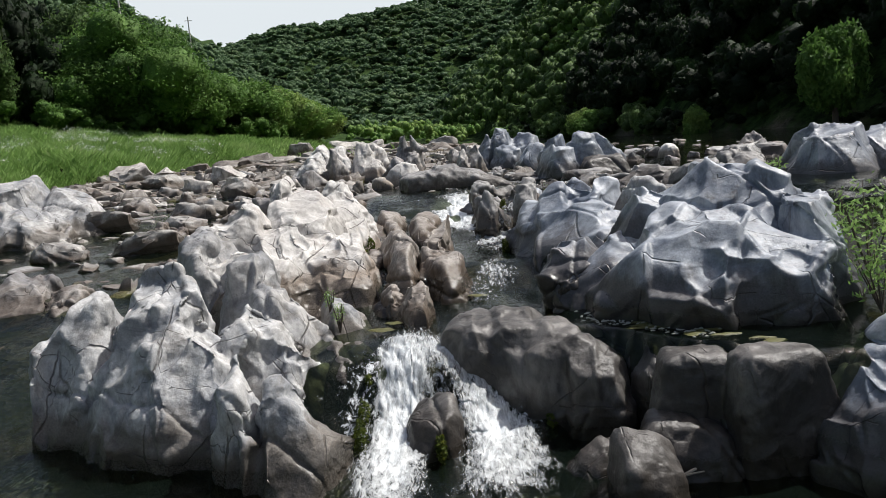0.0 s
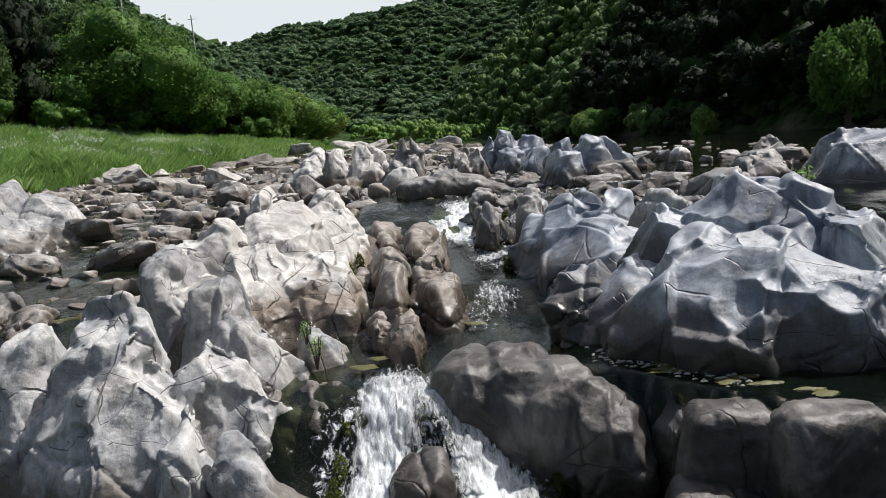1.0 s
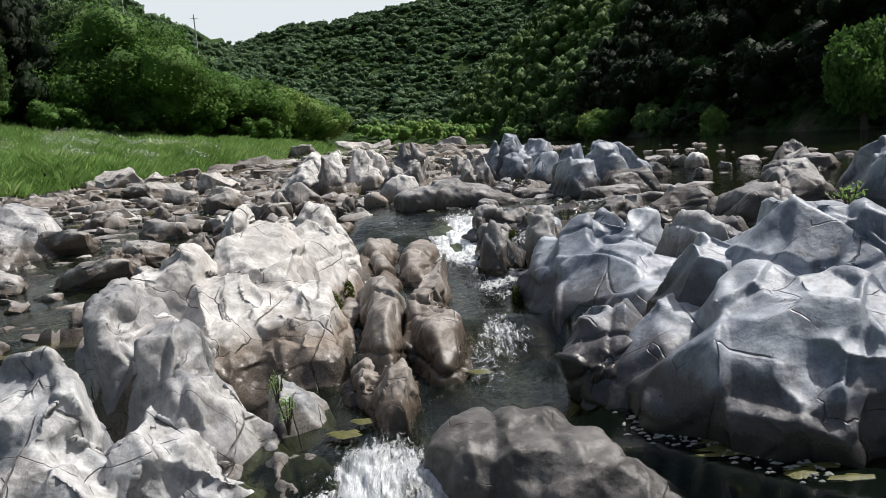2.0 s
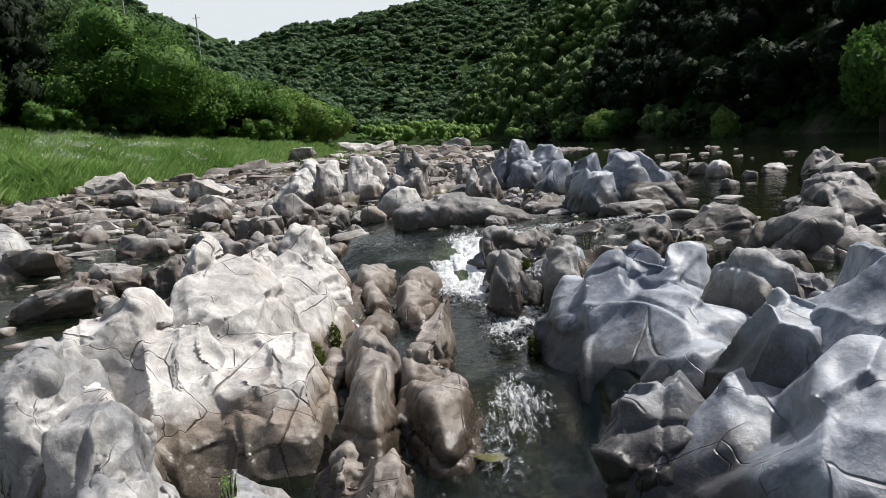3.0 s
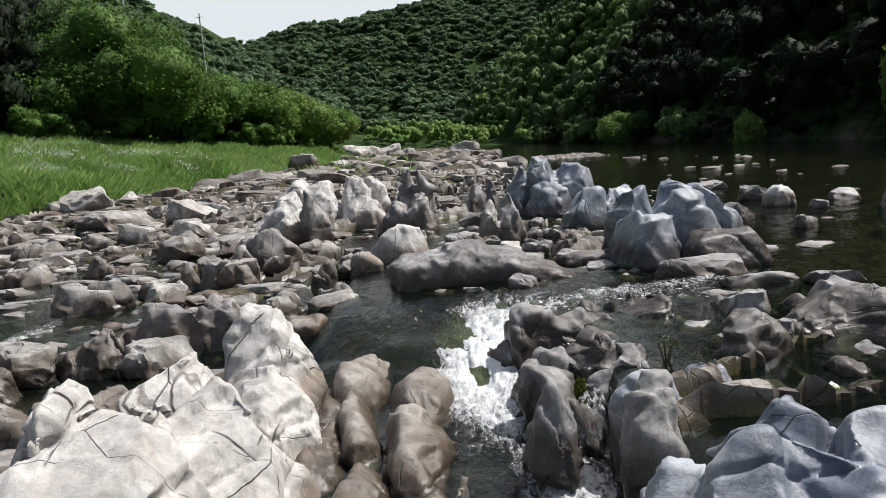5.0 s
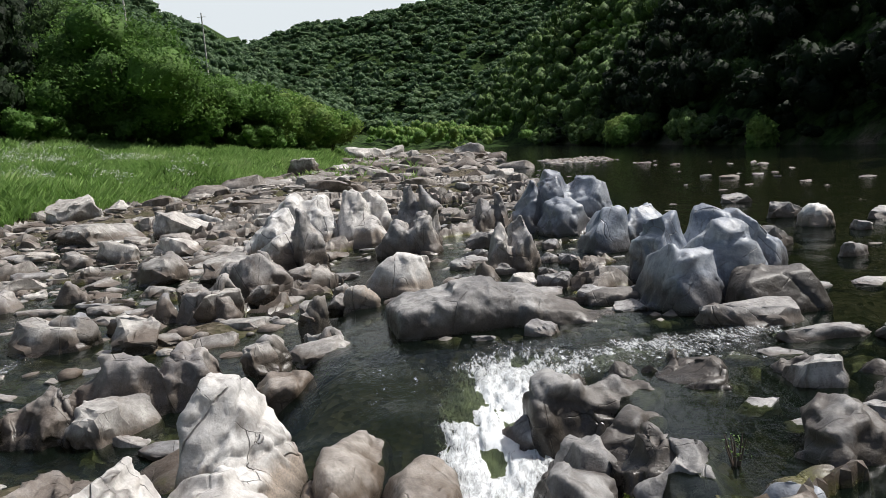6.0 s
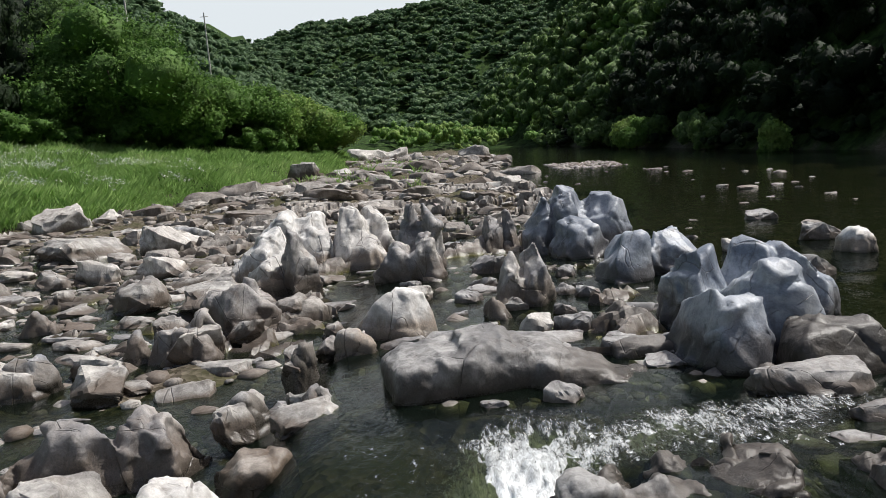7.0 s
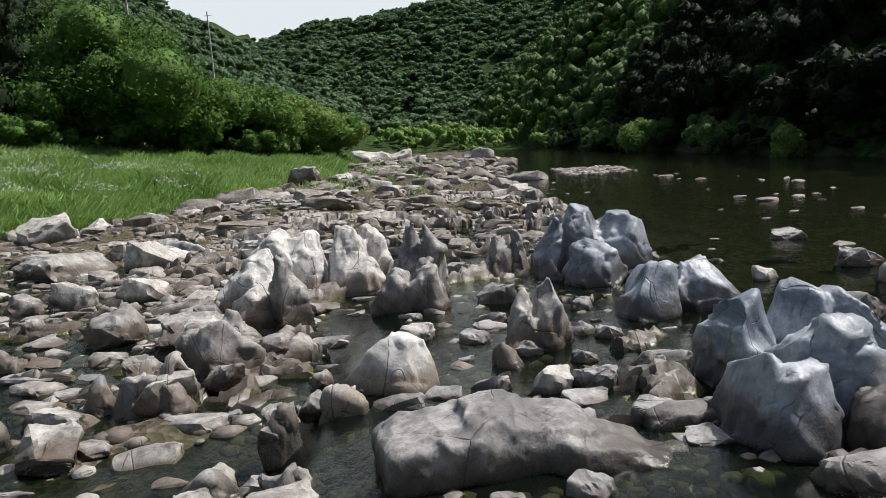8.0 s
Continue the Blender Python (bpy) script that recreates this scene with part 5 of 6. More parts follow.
cascade("white rapid at the head of the channel", [(0.75, 20.6, -0.04, 0.9, 0.3), (0.6, 19.8, -0.13, 0.85, 0.75), (0.4, 18.8, -0.32, 0.75, 1.0), (0.3, 17.8, -0.54, 0.65, 1.0), (0.4, 16.6, -0.60, 0.6, 0.75), (0.6, 15.6, -0.61, 0.55, 0.4)], 3, 0.06, 0.08)
cascade("broken white riffle spreading over the sill", [(4.4, 20.5, 0.02, 0.5, 0.35), (3.3, 20.2, 0.0, 0.7, 0.45), (2.3, 20.0, -0.03, 0.8, 0.5), (1.4, 19.8, -0.08, 0.7, 0.5), (0.7, 19.3, -0.22, 0.5, 0.6)], 7, 0.035, 0.035)
cascade("white water where the side stream joins", [(0.75, 15.7, -0.58, 0.4, 0.4), (0.95, 14.9, -0.60, 0.5, 0.75), (0.85, 13.9, -0.64, 0.45, 0.5), (0.8, 13.0, -0.66, 0.4, 0.2)], 4, 0.04, 0.06)
cascade("small white step in the green channel", [(0.6, 12.8, -0.68, 0.4, 0.25), (0.68, 12.2, -0.78, 0.45, 0.6), (0.6, 11.4, -0.98, 0.45, 0.4), (0.5, 10.4, -1.03, 0.45, 0.1)], 5, 0.03, 0.07)
cascade("small white riffle between stones of the shallow stream", [(-5.4, 18.6, -0.62, 0.35, 0.15), (-5.7, 17.4, -0.68, 0.3, 0.5), (-5.9, 16.4, -0.78, 0.3, 0.45), (-6.0, 15.2, -0.86, 0.3, 0.1)], 8, 0.03, 0.05)
cascade("small white riffle between stones of the shallow stream", [(-7.6, 23.6, -0.42, 0.4, 0.15), (-7.9, 22.4, -0.48, 0.35, 0.5), (-8.2, 21.2, -0.55, 0.35, 0.4), (-8.4, 20.2, -0.6, 0.3, 0.1)], 9, 0.03, 0.05)
cascade("foam eddies drifting past the foot of the boulder", [(-5.4, 10.8, -2.02, 0.5, 0.1), (-5.2, 9.8, -2.04, 0.8, 0.42), (-4.9, 8.8, -2.05, 0.8, 0.45), (-4.6, 7.6, -2.05, 0.8, 0.35), (-4.4, 6.6, -2.05, 0.6, 0.1)], 12, 0.03, 0.03)
cascade("thin veil of water falling over a dark ledge", [(1.35, 15.9, -0.05, 0.2, 0.45), (1.28, 15.55, -0.15, 0.2, 0.5), (1.22, 15.4, -0.55, 0.2, 0.5)], 6, 0.02, 0.03)


# ---- leaves ----
def leaf_cards(points, normals, size, rng, jitter=0.7, long=1.5):
    """Small bent leaf sprays at points, facing roughly along the normals: four corners each."""
    n = len(points)
    nr = normals + rng.normal(size=(n, 3)) * jitter
    nr /= np.maximum(1e-6, np.linalg.norm(nr, axis=1))[:, None]
    t = np.cross(nr, rng.normal(size=(n, 3)))
    t /= np.maximum(1e-6, np.linalg.norm(t, axis=1))[:, None]
    b = np.cross(nr, t)
    s = size * rng.uniform(0.6, 1.4, n)[:, None]
    v = np.stack([points - t * s * long * 0.5, points - b * s * 0.42 + nr * s * 0.12, points + t * s * long * 0.5, points + b * s * 0.42 + nr * s * 0.12], 1)
    return v.reshape(-1, 3)


def quads_of(n):
    return np.arange(n).reshape(-1, 4)


def sprays_of(n):
    q = quads_of(n)
    return np.concatenate([q[:, [0, 1, 2]], q[:, [0, 2, 3]]])


def crown_cloud(rng, lobes, count, size, squash=0.8, jitter=0.7, core=2, full=0.86):
    """A crown of many leafy lobes inside a unit ball: corners, triangles, and which triangles are massed foliage."""
    c = rng.normal(size=(lobes, 3))
    c /= np.linalg.norm(c, axis=1)[:, None]
    c *= (rng.uniform(0.15, 1.0, lobes) ** 0.5 * 0.66)[:, None]
    c[:, 2] = c[:, 2] * squash
    r = rng.uniform(0.26, 0.44, lobes)
    cv, cf = ball(core)
    vs, fs, base, spots, ways = [], [], 0, [], []
    for j in range(lobes):
        q = cv * (full * r[j] * (1 + 0.30 * fbm(cv * 2.2 + 7.7 * j, 3, j + rng.randint(99), 0.7)))[:, None] + c[j]
        vs.append(q)
        fs.append(cf + base)
        base += len(q)
        spots.append(q)
        ways.append(cv)
    n_core = sum(len(f) for f in fs)
    spots, ways, tri = np.concatenate(spots), np.concatenate(ways), np.concatenate(fs)
    k = tri[rng.randint(len(tri), size=count)]
    bary = rng.dirichlet((1, 1, 1), count)[:, :, None]
    out = (ways[k] * bary).sum(1)
    p = (spots[k] * bary).sum(1) + out * rng.uniform(0.0, 0.95 - full, count)[:, None]
    v = leaf_cards(p, out, size, rng, jitter)
    vs.append(v)
    fs.append(sprays_of(len(v)) + base)
    return np.concatenate(vs), np.concatenate(fs), n_core


def forest(name, label, spots, forms, tones, material=None):
    """One mesh of crowns at spots (x, y, z, radius, height)."""
    vs, ts, fs, ss, base = [], [], [], [], 0
    for k, (x, y, z, r, h) in enumerate(spots):
        v, f, n_core = forms[k % len(forms)]
        a = (k * 2.399) % 6.283
        c, s = math.cos(a), math.sin(a)
        q = np.stack([(v[:, 0] * c - v[:, 1] * s) * r + x, (v[:, 0] * s + v[:, 1] * c) * r + y, v[:, 2] * h * 0.5 + z + h * 0.5], 1)
        vs.append(q)
        fs.append(f + base)
        base += len(q)
        ts.append(np.full(len(q), tones[k]))
        ss.append(np.arange(len(f)) < n_core)
    me = quick_mesh(name, np.concatenate(vs), np.concatenate(fs), False)
    me.polygons.foreach_set("use_smooth", np.concatenate(ss))
    attribute(me, "tone", np.concatenate(ts))
    return tagged(part(name, me, material or LEAF_FAR), label, "forest", "", "stuff")


def spots_on(rng, x0, x1, y0, y1, spacing, rlo, rhi, hlo, hhi, test):
    n = int((x1 - x0) * (y1 - y0) / spacing ** 2)
    x, y = rng.uniform(x0, x1, n), rng.uniform(y0, y1, n)
    ok = test(x, y)
    x, y = x[ok], y[ok]
    z = ground_level(x, y)
    r = rng.uniform(rlo, rhi, len(x))
    h = rng.uniform(hlo, hhi, len(x))
    return list(zip(x, y, z, r, h))


rng = np.random.RandomState(11)
FORM_NEAR = [crown_cloud(rng, 8, 620, 0.10, 0.8, 0.8, 1) for k in range(6)]
FORM_MID = [crown_cloud(rng, 4, 100, 0.13, 0.7, 0.9, 1) for k in range(8)]
FORM_FAR = [crown_cloud(rng, 2, 44, 0.2, 0.6, 0.9, 1) for k in range(10)]


def inside(x, y, m=0.74):
    return np.abs(x) < m * y + 6


def right_slope(x, y):
    return (x > right_bank(y) + 2.5) & inside(x, y) & (x < right_bank(y) + 9 + 0.21 * y)


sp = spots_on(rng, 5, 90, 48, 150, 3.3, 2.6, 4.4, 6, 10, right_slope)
forest("hillside_forest", "dense dark green broadleaf forest, steep hillside's shade coloured into the leaves", sp, FORM_NEAR, rng.beta(1.6, 3, len(sp)), LEAF_PINE_SHADE)
sp = spots_on(rng, -10, 130, 150, 340, 4.2, 3.0, 5.0, 7, 11, right_slope)
forest("hillside_forest", "dark green forest further up the shaded valley side", sp, FORM_MID, rng.beta(2, 2.5, len(sp)), LEAF_MID)
sp = spots_on(rng, -330, -30, 112, 420, 6.0, 3.4, 5.6, 7, 11, lambda x, y: (x < left_bank(y) - 24) & inside(x, y) & (x > left_bank(y) - 55 - 0.75 * y))
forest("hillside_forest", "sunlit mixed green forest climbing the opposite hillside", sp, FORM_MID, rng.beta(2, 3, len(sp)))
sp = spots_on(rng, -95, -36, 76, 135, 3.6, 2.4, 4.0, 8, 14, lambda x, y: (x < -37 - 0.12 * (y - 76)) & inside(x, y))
forest("hillside_forest", "tall dark conifers and oaks behind the riverside willows", sp, FORM_NEAR, rng.beta(1.6, 3, len(sp)), LEAF_PINE_SHADE)
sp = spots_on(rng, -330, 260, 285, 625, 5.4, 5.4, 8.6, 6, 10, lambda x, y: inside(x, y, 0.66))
forest("mountain_forest", "distant green forest covering the mountain, haze tinted into its leaves", sp, FORM_FAR, rng.beta(2, 2.5, len(sp)))
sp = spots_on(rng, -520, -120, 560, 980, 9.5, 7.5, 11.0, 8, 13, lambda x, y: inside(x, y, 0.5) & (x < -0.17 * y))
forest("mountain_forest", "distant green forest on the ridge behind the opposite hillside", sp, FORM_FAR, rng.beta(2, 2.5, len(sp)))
sp = spots_on(rng, -22, 40, 192, 300, 4.5, 2.0, 3.6, 3.5, 7, lambda x, y: x > left_bank(y) - 6)
forest("riverside_thicket", "light green willow thicket across the head of the pond", sp, FORM_MID, 0.55 + 0.45 * rng.rand(len(sp)), LEAF_NEAR)
sp = spots_on(rng, -50, -16, 72, 112, 2.4, 1.4, 2.6, 2.2, 4.0, lambda x, y: (x < -19 - 0.9 * np.maximum(0, 92 - y)) & (x > -46 - 0.2 * (y - 80)))
forest("riverside_thicket", "leafy green undergrowth below the willows at the meadow's edge", sp, FORM_NEAR, 0.15 + 0.4 * rng.rand(len(sp)), LEAF_NEAR)
sp = spots_on(rng, 2, 36, 96, 205, 3.0, 1.6, 3.2, 2.6, 6.0, lambda x, y: (x > right_bank(y) - 0.5) & (x < right_bank(y) + 7))
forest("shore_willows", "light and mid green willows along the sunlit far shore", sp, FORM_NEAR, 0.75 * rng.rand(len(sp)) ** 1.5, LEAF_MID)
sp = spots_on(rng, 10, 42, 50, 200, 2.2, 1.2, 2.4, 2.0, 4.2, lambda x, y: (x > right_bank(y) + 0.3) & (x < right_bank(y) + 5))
forest("shore_bushes", "low dark bushes along the far shore of the pond", sp, FORM_MID, rng.beta(2, 3, len(sp)), LEAF_PINE_SHADE)


def limb(a, b, r0, r1, sides=7):
    """A tapered branch between two points: corners and quads."""
    a, b = Vector(a), Vector(b)
    d = (b - a).normalized()
    u = d.orthogonal().normalized()
    w = d.cross(u)
    v = []
    for p, r in ((a, r0), ((a + b) / 2 + u * r0 * 0.4, (r0 + r1) / 2), (b, r1)):
        v += [tuple(p + (u * math.cos(2 * math.pi * k / sides) + w * math.sin(2 * math.pi * k / sides)) * r) for k in range(sides)]
    f = [(j * sides + k, j * sides + (k + 1) % sides, (j + 1) * sides + (k + 1) % sides, (j + 1) * sides + k) for j in (0, 1) for k in range(sides)]
    return v, f


def tree(x, y, height, radius, seed, tone, label, sprays=5200, low=0.1, name="tree", material=None):
    rng = np.random.RandomState(seed)
    pick = random.Random(seed)
    z = float(ground_level(np.array([x]), np.array([y]))[0])
    root = new(name)
    root.location = (x, y, z)
    tagged(root, label, "tree", "riverside trees")
    vs, fs = [], []
    top = height * 0.55

    def grow(a, b, r0, r1):
        v, f = limb(a, b, r0, r1)
        fs.extend([tuple(q + len(vs) for q in face) for face in f])
        vs.extend(v)

    grow((0, 0, -0.3), (pick.uniform(-0.4, 0.4), pick.uniform(-0.4, 0.4), top), height * 0.035, height * 0.015)
    for k in range(7):
        a = k * 2.4 + pick.random()
        h = top * pick.uniform(0.35, 0.95)
        grow((0, 0, h), (math.cos(a) * radius * 0.6, math.sin(a) * radius * 0.6, h + height * pick.uniform(0.15, 0.35)), height * 0.014, height * 0.004)
    part("trunk", quick_mesh("trunk", np.array(vs), np.array(fs)), BARK, root)
    v, f, n_core = crown_cloud(rng, 26, int(sprays * 3.0), 0.25 / radius, 0.9, 0.8, 2, 0.80)
    v = v * (radius * 1.12, radius * 1.05, height * (1 - low) * 0.56) + (0, 0, height * (low + (1 - low) * 0.5))
    me = quick_mesh("crown", v, f, False)
    me.polygons.foreach_set("use_smooth", np.arange(len(f)) < n_core)
    attribute(me, "tone", np.clip(tone + 0.4 * fbm(v * 0.45, 2, seed), 0, 1))
    part("crown", me, material or LEAF_NEAR, root)
    return root


WILLOW = "broad bushy green willow at the edge of the meadow"
tree(-30.5, 83, 13.5, 7.6, 1, 0.35, WILLOW, 9000, 0.03)
tree(-36.5, 80, 8.0, 4.2, 2, 0.30, WILLOW, 4000, 0.03)
tree(-25.5, 88, 9.0, 4.6, 3, 0.5, WILLOW, 5000, 0.03)
tree(-22.0, 95, 8.0, 4.4, 4, 0.6, "dense green riverside willow in full leaf", 5000, 0.03)
tree(-18.6, 104, 7.4, 4.6, 5, 0.8, "pale green round willow beside the gravel bar", 5000, 0.03)
tree(-17.5, 118, 6.5, 4.4, 6, 0.8, "pale green round willow beside the gravel bar", 3600, 0.03)
tree(-27.0, 100, 8.0, 5.0, 7, 0.35, WILLOW, 3600, 0.03)
tree(-42, 72, 9.0, 4.6, 8, 0.2, "dark green tree at the foot of the hill", 3600, 0.03, material=LEAF_MID)
tree(-47, 76, 14.0, 5.6, 9, 0.15, "tall dark tree at the foot of the hill", 4600, 0.03, material=LEAF_MID)
tree(-40, 92, 14.0, 5.6, 10, 0.18, "tall dark tree at the foot of the hill", 4600, 0.03, material=LEAF_MID)
tree(31.0, 60, 8.6, 2.7, 11, 0.4, "light green young tree leaning over the pond shore", 4000, 0.12)
tree(23.5, 118, 5.5, 3.0, 12, 0.75, "light green shrub on the pond shore", 2200, 0.03)
tree(27.5, 82, 3.6, 1.6, 13, 0.9, "yellow-green bush at the water's edge", 1400, 0.03)


# ---- meadow ----
def meadow(name, label, spots, height, blades, seed, material, tone):
    rng = np.random.RandomState(seed)
    x, y = np.repeat(spots[:, 0], blades), np.repeat(spots[:, 1], blades)
    n = len(x)
    x, y = x + rng.normal(size=n) * 0.12, y + rng.normal(size=n) * 0.12
    z = ground_level(x, y)
    h = height * rng.uniform(0.5, 1.2, n) * (1 + 0.35 * fbm(flat3(x, y, 0.3), 2, 34))
    a = rng.uniform(0, 6.28, n)
    lean = rng.uniform(0.2, 1.0, n) * h
    w = rng.uniform(0.016, 0.035, n)
    dx, dy = np.cos(a), np.sin(a)
    base = np.stack([x, y, z - 0.05], 1)
    side = np.stack([-dy * w, dx * w, 0 * w], 1)
    mid = base + np.stack([dx * lean * 0.35, dy * lean * 0.35, h * 0.6], 1)
    tip = base + np.stack([dx * lean, dy * lean, h], 1)
    v = np.stack([base - side, base + side, mid + side * 0.7, tip], 1).reshape(-1, 3)
    me = quick_mesh(name, v, quads_of(len(v)), False)
    attribute(me, "tone", np.clip(np.repeat(rng.normal(tone, 0.15, n) + 0.35 * fbm(flat3(x, y, 0.22), 3, 33), 4), 0, 1))
    return tagged(part(name, me, material), label, "grass", "", "stuff")


def bank_spots(rng, n, y0, y1, d0, d1):
    y = y0 + (y1 - y0) * rng.rand(n) ** 1.4
    return np.stack([left_bank(y) - d0 - (d1 - d0) * rng.rand(n) ** 1.3, y], 1)


rng = np.random.RandomState(77)
meadow("grass", "tall lush green grass on the river bank", bank_spots(rng, 26000, 38, 125, 0.2, 26), 0.65, 5, 1, GRASS, 0.45)
meadow("grass", "sparse green grass tufts between the stones", np.stack([rng.uniform(-12, -2, 260), rng.uniform(58, 110, 260)], 1), 0.5, 8, 2, GRASS, 0.5)

spots = bank_spots(rng, 11000, 40, 66, 1.5, 16)
keep = fbm(flat3(spots[:, 0], spots[:, 1], 0.35), 3, 90) > 0.05
spots = spots[keep]
p = np.stack([spots[:, 0], spots[:, 1], ground_level(spots[:, 0], spots[:, 1]) + rng.uniform(0.7, 1.05, len(spots))], 1)
v = leaf_cards(p, np.tile((0.0, -0.6, 1.0), (len(p), 1)), 0.065, rng, 0.3, 1.0)
tagged(part("wildflowers", quick_mesh("wildflowers", v, quads_of(len(v)), False), PETAL), "white wildflowers scattered through the tall grass", "flowers", "", "stuff")


# ---- poles ----
def pole(x, y, height, label):
    z = float(ground_level(np.array([x]), np.array([y]))[0])
    root = new("utility_pole")
    root.location = (x, y, z)
    tagged(root, label, "pole", "utility poles")
    v, f = limb((0, 0, -0.5), (0, 0, height), 0.22, 0.13, 10)
    part("shaft", quick_mesh("shaft", np.array(v), np.array(f)), CONCRETE, root)
    v, f = limb((-0.9, 0, height - 0.9), (0.9, 0, height - 0.9), 0.06, 0.06, 6)
    part("crossarm", quick_mesh("crossarm", np.array(v), np.array(f)), CONCRETE, root)


pole(-53, 140, 23, "pale concrete utility pole standing above the trees")
pole(-54.5, 185, 22, "pale concrete utility pole on the wooded slope")


# ---- small plants and floating mats ----
def shrub(x, y, z, r, h, seed, label, count):
    rng = np.random.RandomState(seed)
    root = new("shrub")
    root.location = (x, y, z)
    tagged(root, label, "shrub")
    vs, fs = [], []
    for k in range(7):
        a = rng.uniform(0, 6.28)
        v, f = limb((0, 0, -0.1), (math.cos(a) * r * 0.7, math.sin(a) * r * 0.7, h * rng.uniform(0.6, 1.0)), 0.014, 0.005, 5)
        fs.extend([tuple(q + len(vs) for q in face) for face in f])
        vs.extend(v)
    part("stem", quick_mesh("stem", np.array(vs), np.array(fs)), BARK, root)
    d = rng.normal(size=(count, 3))
    d /= np.linalg.norm(d, axis=1)[:, None]
    p = d * rng.uniform(0.2, 1.0, count)[:, None] ** 0.6 * (r, r, h * 0.5) * (1 + 0.35 * fbm(d * 2, 2, seed))[:, None] + (0, 0, h * 0.55)
    v = leaf_cards(p, d, 0.035 if r > 0.2 else 0.013, rng, 0.9, 2.4)
    me = quick_mesh("leaves", v, sprays_of(len(v)), False)
    attribute(me, "tone", np.repeat(np.clip(rng.normal(0.45, 0.2, len(v) // 4), 0, 1), 4))
    part("leaves", me, GRASS, root)


shrub(4.75, 8.6, -0.45, 0.45, 1.0, 1, "leafy green shrub growing from a cleft beside the boulder", 420)
shrub(4.55, 8.0, -0.75, 0.35, 0.7, 2, "leafy green shrub growing from a cleft beside the boulder", 300)
shrub(-1.55, 9.9, -0.95, 0.10, 0.3, 3, "thin wispy green weed rooted in a crack", 220)
shrub(-1.7, 10.2, -0.8, 0.10, 0.28, 4, "thin wispy green weed rooted in a crack", 200)
shrub(6.3, 14.6, 0.2, 0.25, 0.3, 5, "low green weed on the boulder", 90)
shrub(2.2, 16.4, 0.0, 0.12, 0.3, 7, "small green weed at the water's edge", 40)


def mat(x, y, z, rx, ry, seed, label, material, name="algae_mat"):
    """A thin floating mat with a ragged rim."""
    n, rings = 46, 4
    a = np.linspace(0, 2 * math.pi, n, endpoint=False)
    rim = 1 + 0.45 * fbm(np.stack([np.cos(a) * 1.6, np.sin(a) * 1.6, 0 * a + seed], 1), 3, seed)
    vs = [(0, 0, 0.012)]
    for k in range(1, rings + 1):
        q = k / rings
        vs += [(rx * rim[j] * q * math.cos(a[j]), ry * rim[j] * q * math.sin(a[j]), 0.012 * (1 - q ** 3) - 0.004) for j in range(n)]
    bm = bmesh.new()
    bv = [bm.verts.new(v) for v in vs]
    for j in range(n):
        bm.faces.new((bv[0], bv[1 + j], bv[1 + (j + 1) % n]))
        for k in range(rings - 1):
            b0 = 1 + k * n
            bm.faces.new((bv[b0 + j], bv[b0 + n + j], bv[b0 + n + (j + 1) % n], bv[b0 + (j + 1) % n]))
    me = bpy.data.meshes.new(name)
    bm.to_mesh(me)
    bm.free()
    ob = part(name, me, material)
    ob.location = (x, y, z)
    return tagged(ob, label, "algae", "floating mats")


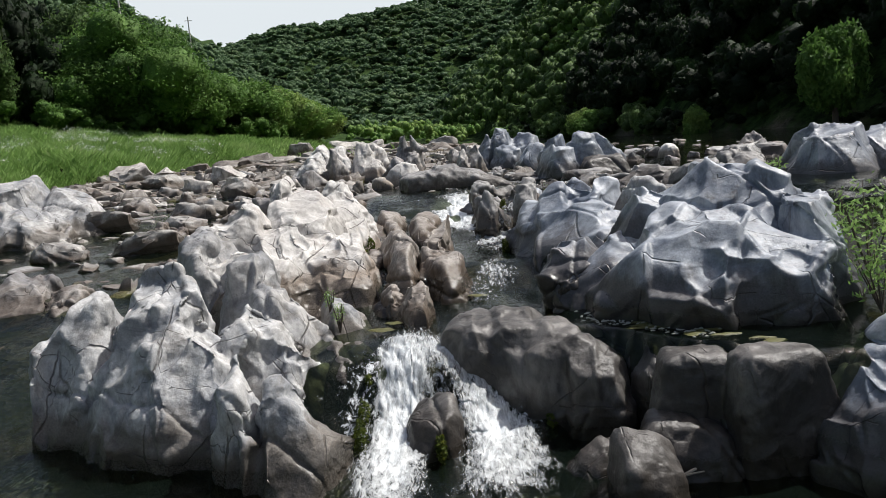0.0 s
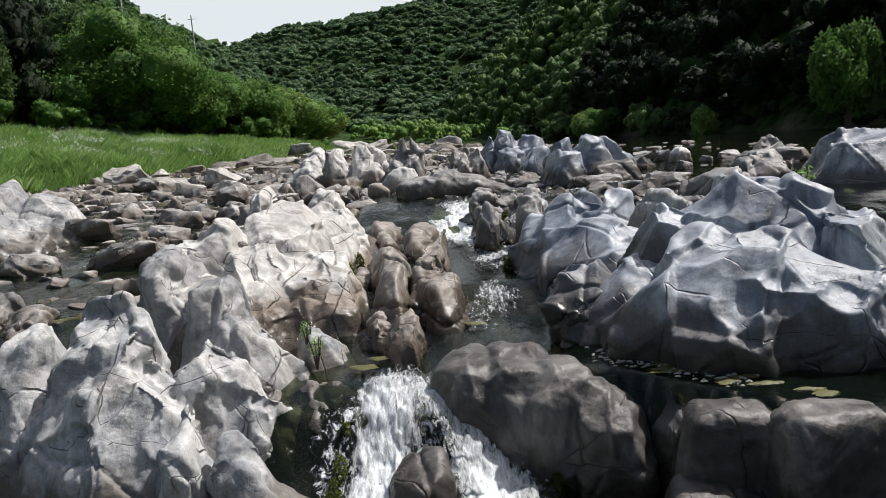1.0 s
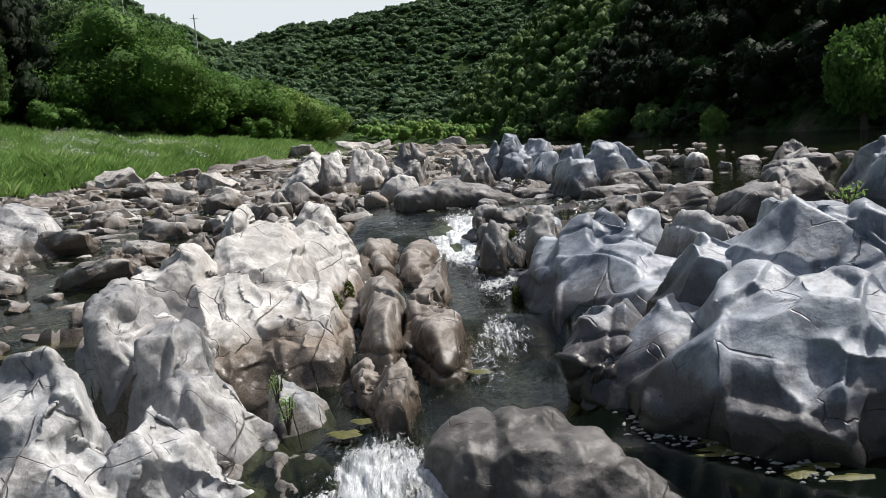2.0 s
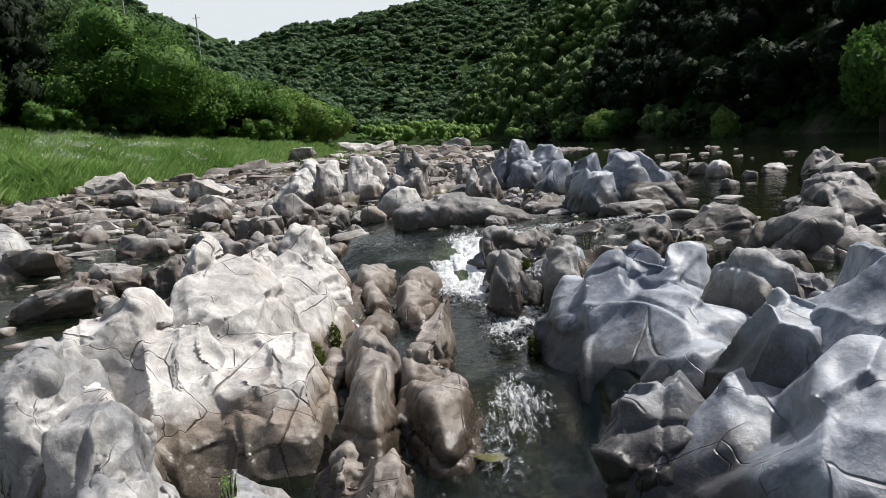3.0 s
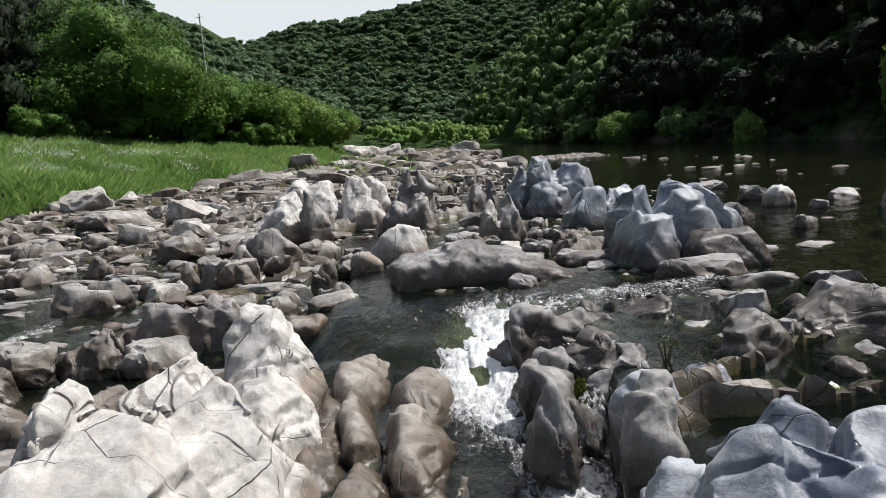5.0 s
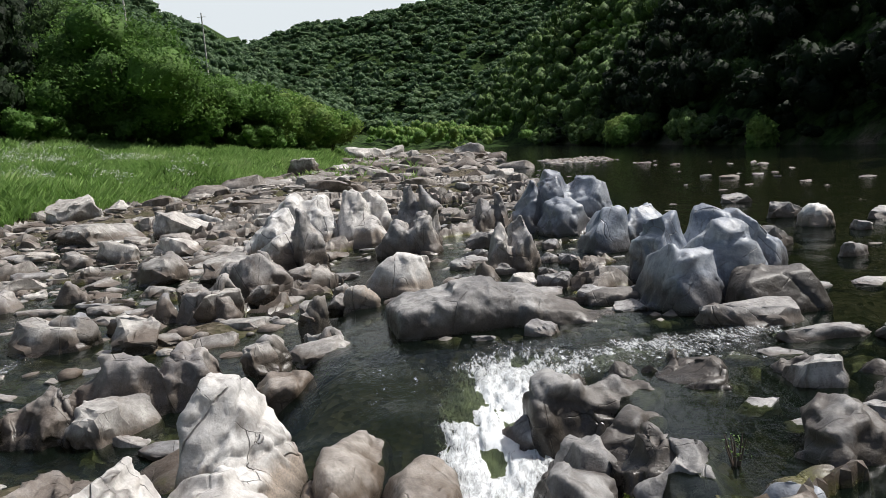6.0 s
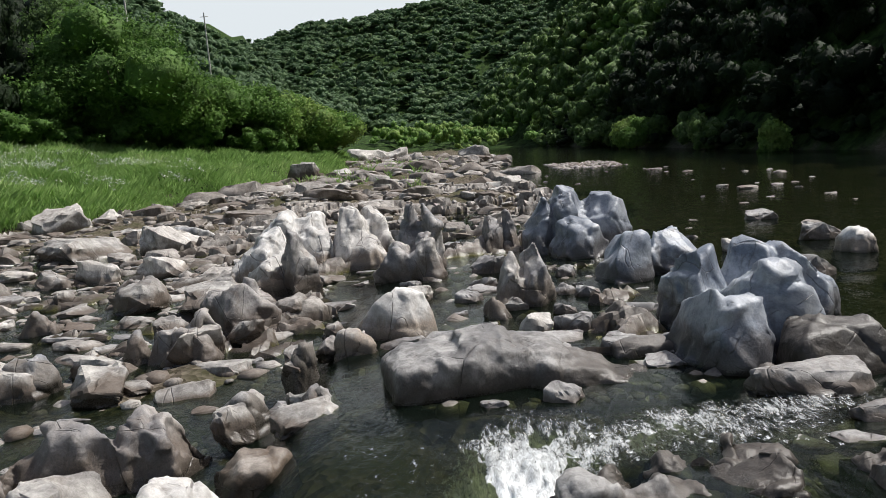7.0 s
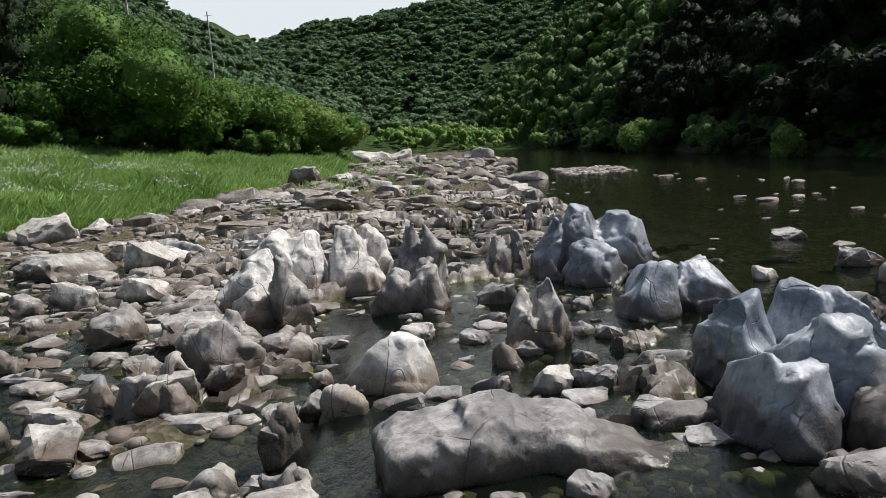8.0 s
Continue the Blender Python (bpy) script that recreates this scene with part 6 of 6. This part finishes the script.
rng2 = random.Random(8)
MATS = "yellow-green algae mat floating on the still side pool"
for k in range(14):
    q = rng2.random()
    mat(2.1 + 1.2 * q, 8.75 - 1.2 * q + rng2.uniform(-0.25, 0.3), -0.945, rng2.uniform(0.06, 0.26), rng2.uniform(0.03, 0.09), k, MATS, SLIME)
for k in range(170):
    q = rng2.random()
    mat(1.55 + 1.2 * q + rng2.uniform(-0.15, 0.15), 9.35 - 1.25 * q + rng2.uniform(-0.3, 0.3), -0.943, rng2.uniform(0.008, 0.034), rng2.uniform(0.006, 0.014), 50 + k, "pale foam fleck drifting on the side pool", SCUM, "foam_fleck")
for x, y, z, r in ((-1.0, 9.75, -1.02, 0.16), (-0.85, 10.0, -1.0, 0.12), (0.35, 11.2, -0.96, 0.14)):
    mat(x, y, z, r, r * 0.6, 90, MATS, SLIME)


def moss(x, y, z, r, seed):
    """A cushion of moss hanging on wet rock."""
    rng = np.random.RandomState(seed)
    d = rng.normal(size=(420, 3))
    d /= np.linalg.norm(d, axis=1)[:, None]
    p = d * (r * 0.45, r * 0.8, r * 1.2) * (0.8 + 0.3 * fbm(d * 2.5, 2, seed))[:, None]
    v = leaf_cards(p, d, 0.03, rng, 0.8, 1.5)
    me = quick_mesh("moss", v, sprays_of(len(v)), False)
    attribute(me, "tone", np.repeat(np.clip(rng.normal(0.45, 0.25, len(v) // 4), 0, 1), 4))
    ob = part("moss", me, MOSS)
    ob.location = (x, y, z)
    tagged(ob, "olive green moss on wet rock beside the fall", "moss", "moss cushions")


for k, (x, y, z, r) in enumerate(((-1.12, 8.85, -1.5, 0.16), (-1.18, 8.5, -1.75, 0.2), (-1.2, 8.1, -1.85, 0.2), (-1.15, 9.15, -1.3, 0.14), (0.95, 8.3, -1.95, 0.16), (-0.3, 7.75, -1.9, 0.14), (-1.48, 13.2, -0.55, 0.2), (-1.5, 12.5, -0.62, 0.22), (-1.42, 14.1, -0.5, 0.18), (1.22, 15.9, -0.1, 0.14), (1.0, 13.4, -0.6, 0.14))):
    moss(x, y, z, r, k + 3)


# ---- driftwood ----
stick = new("driftwood_stick")
stick.location = (1.85, 6.75, -2.0)
tagged(stick, "thin pale driftwood stick lodged at the water's edge", "driftwood")
for name, a, b, thick in (("stem", (-0.42, -0.22, -0.05), (0.40, 0.20, 0.09), 0.022), ("twig", (0.1, 0.05, 0.04), (0.28, -0.08, 0.14), 0.012)):
    v, f = limb(a, b, thick, thick * 0.55, 8)
    part(name, quick_mesh(name, np.array(v), np.array(f)), DRIFTWOOD, stick)
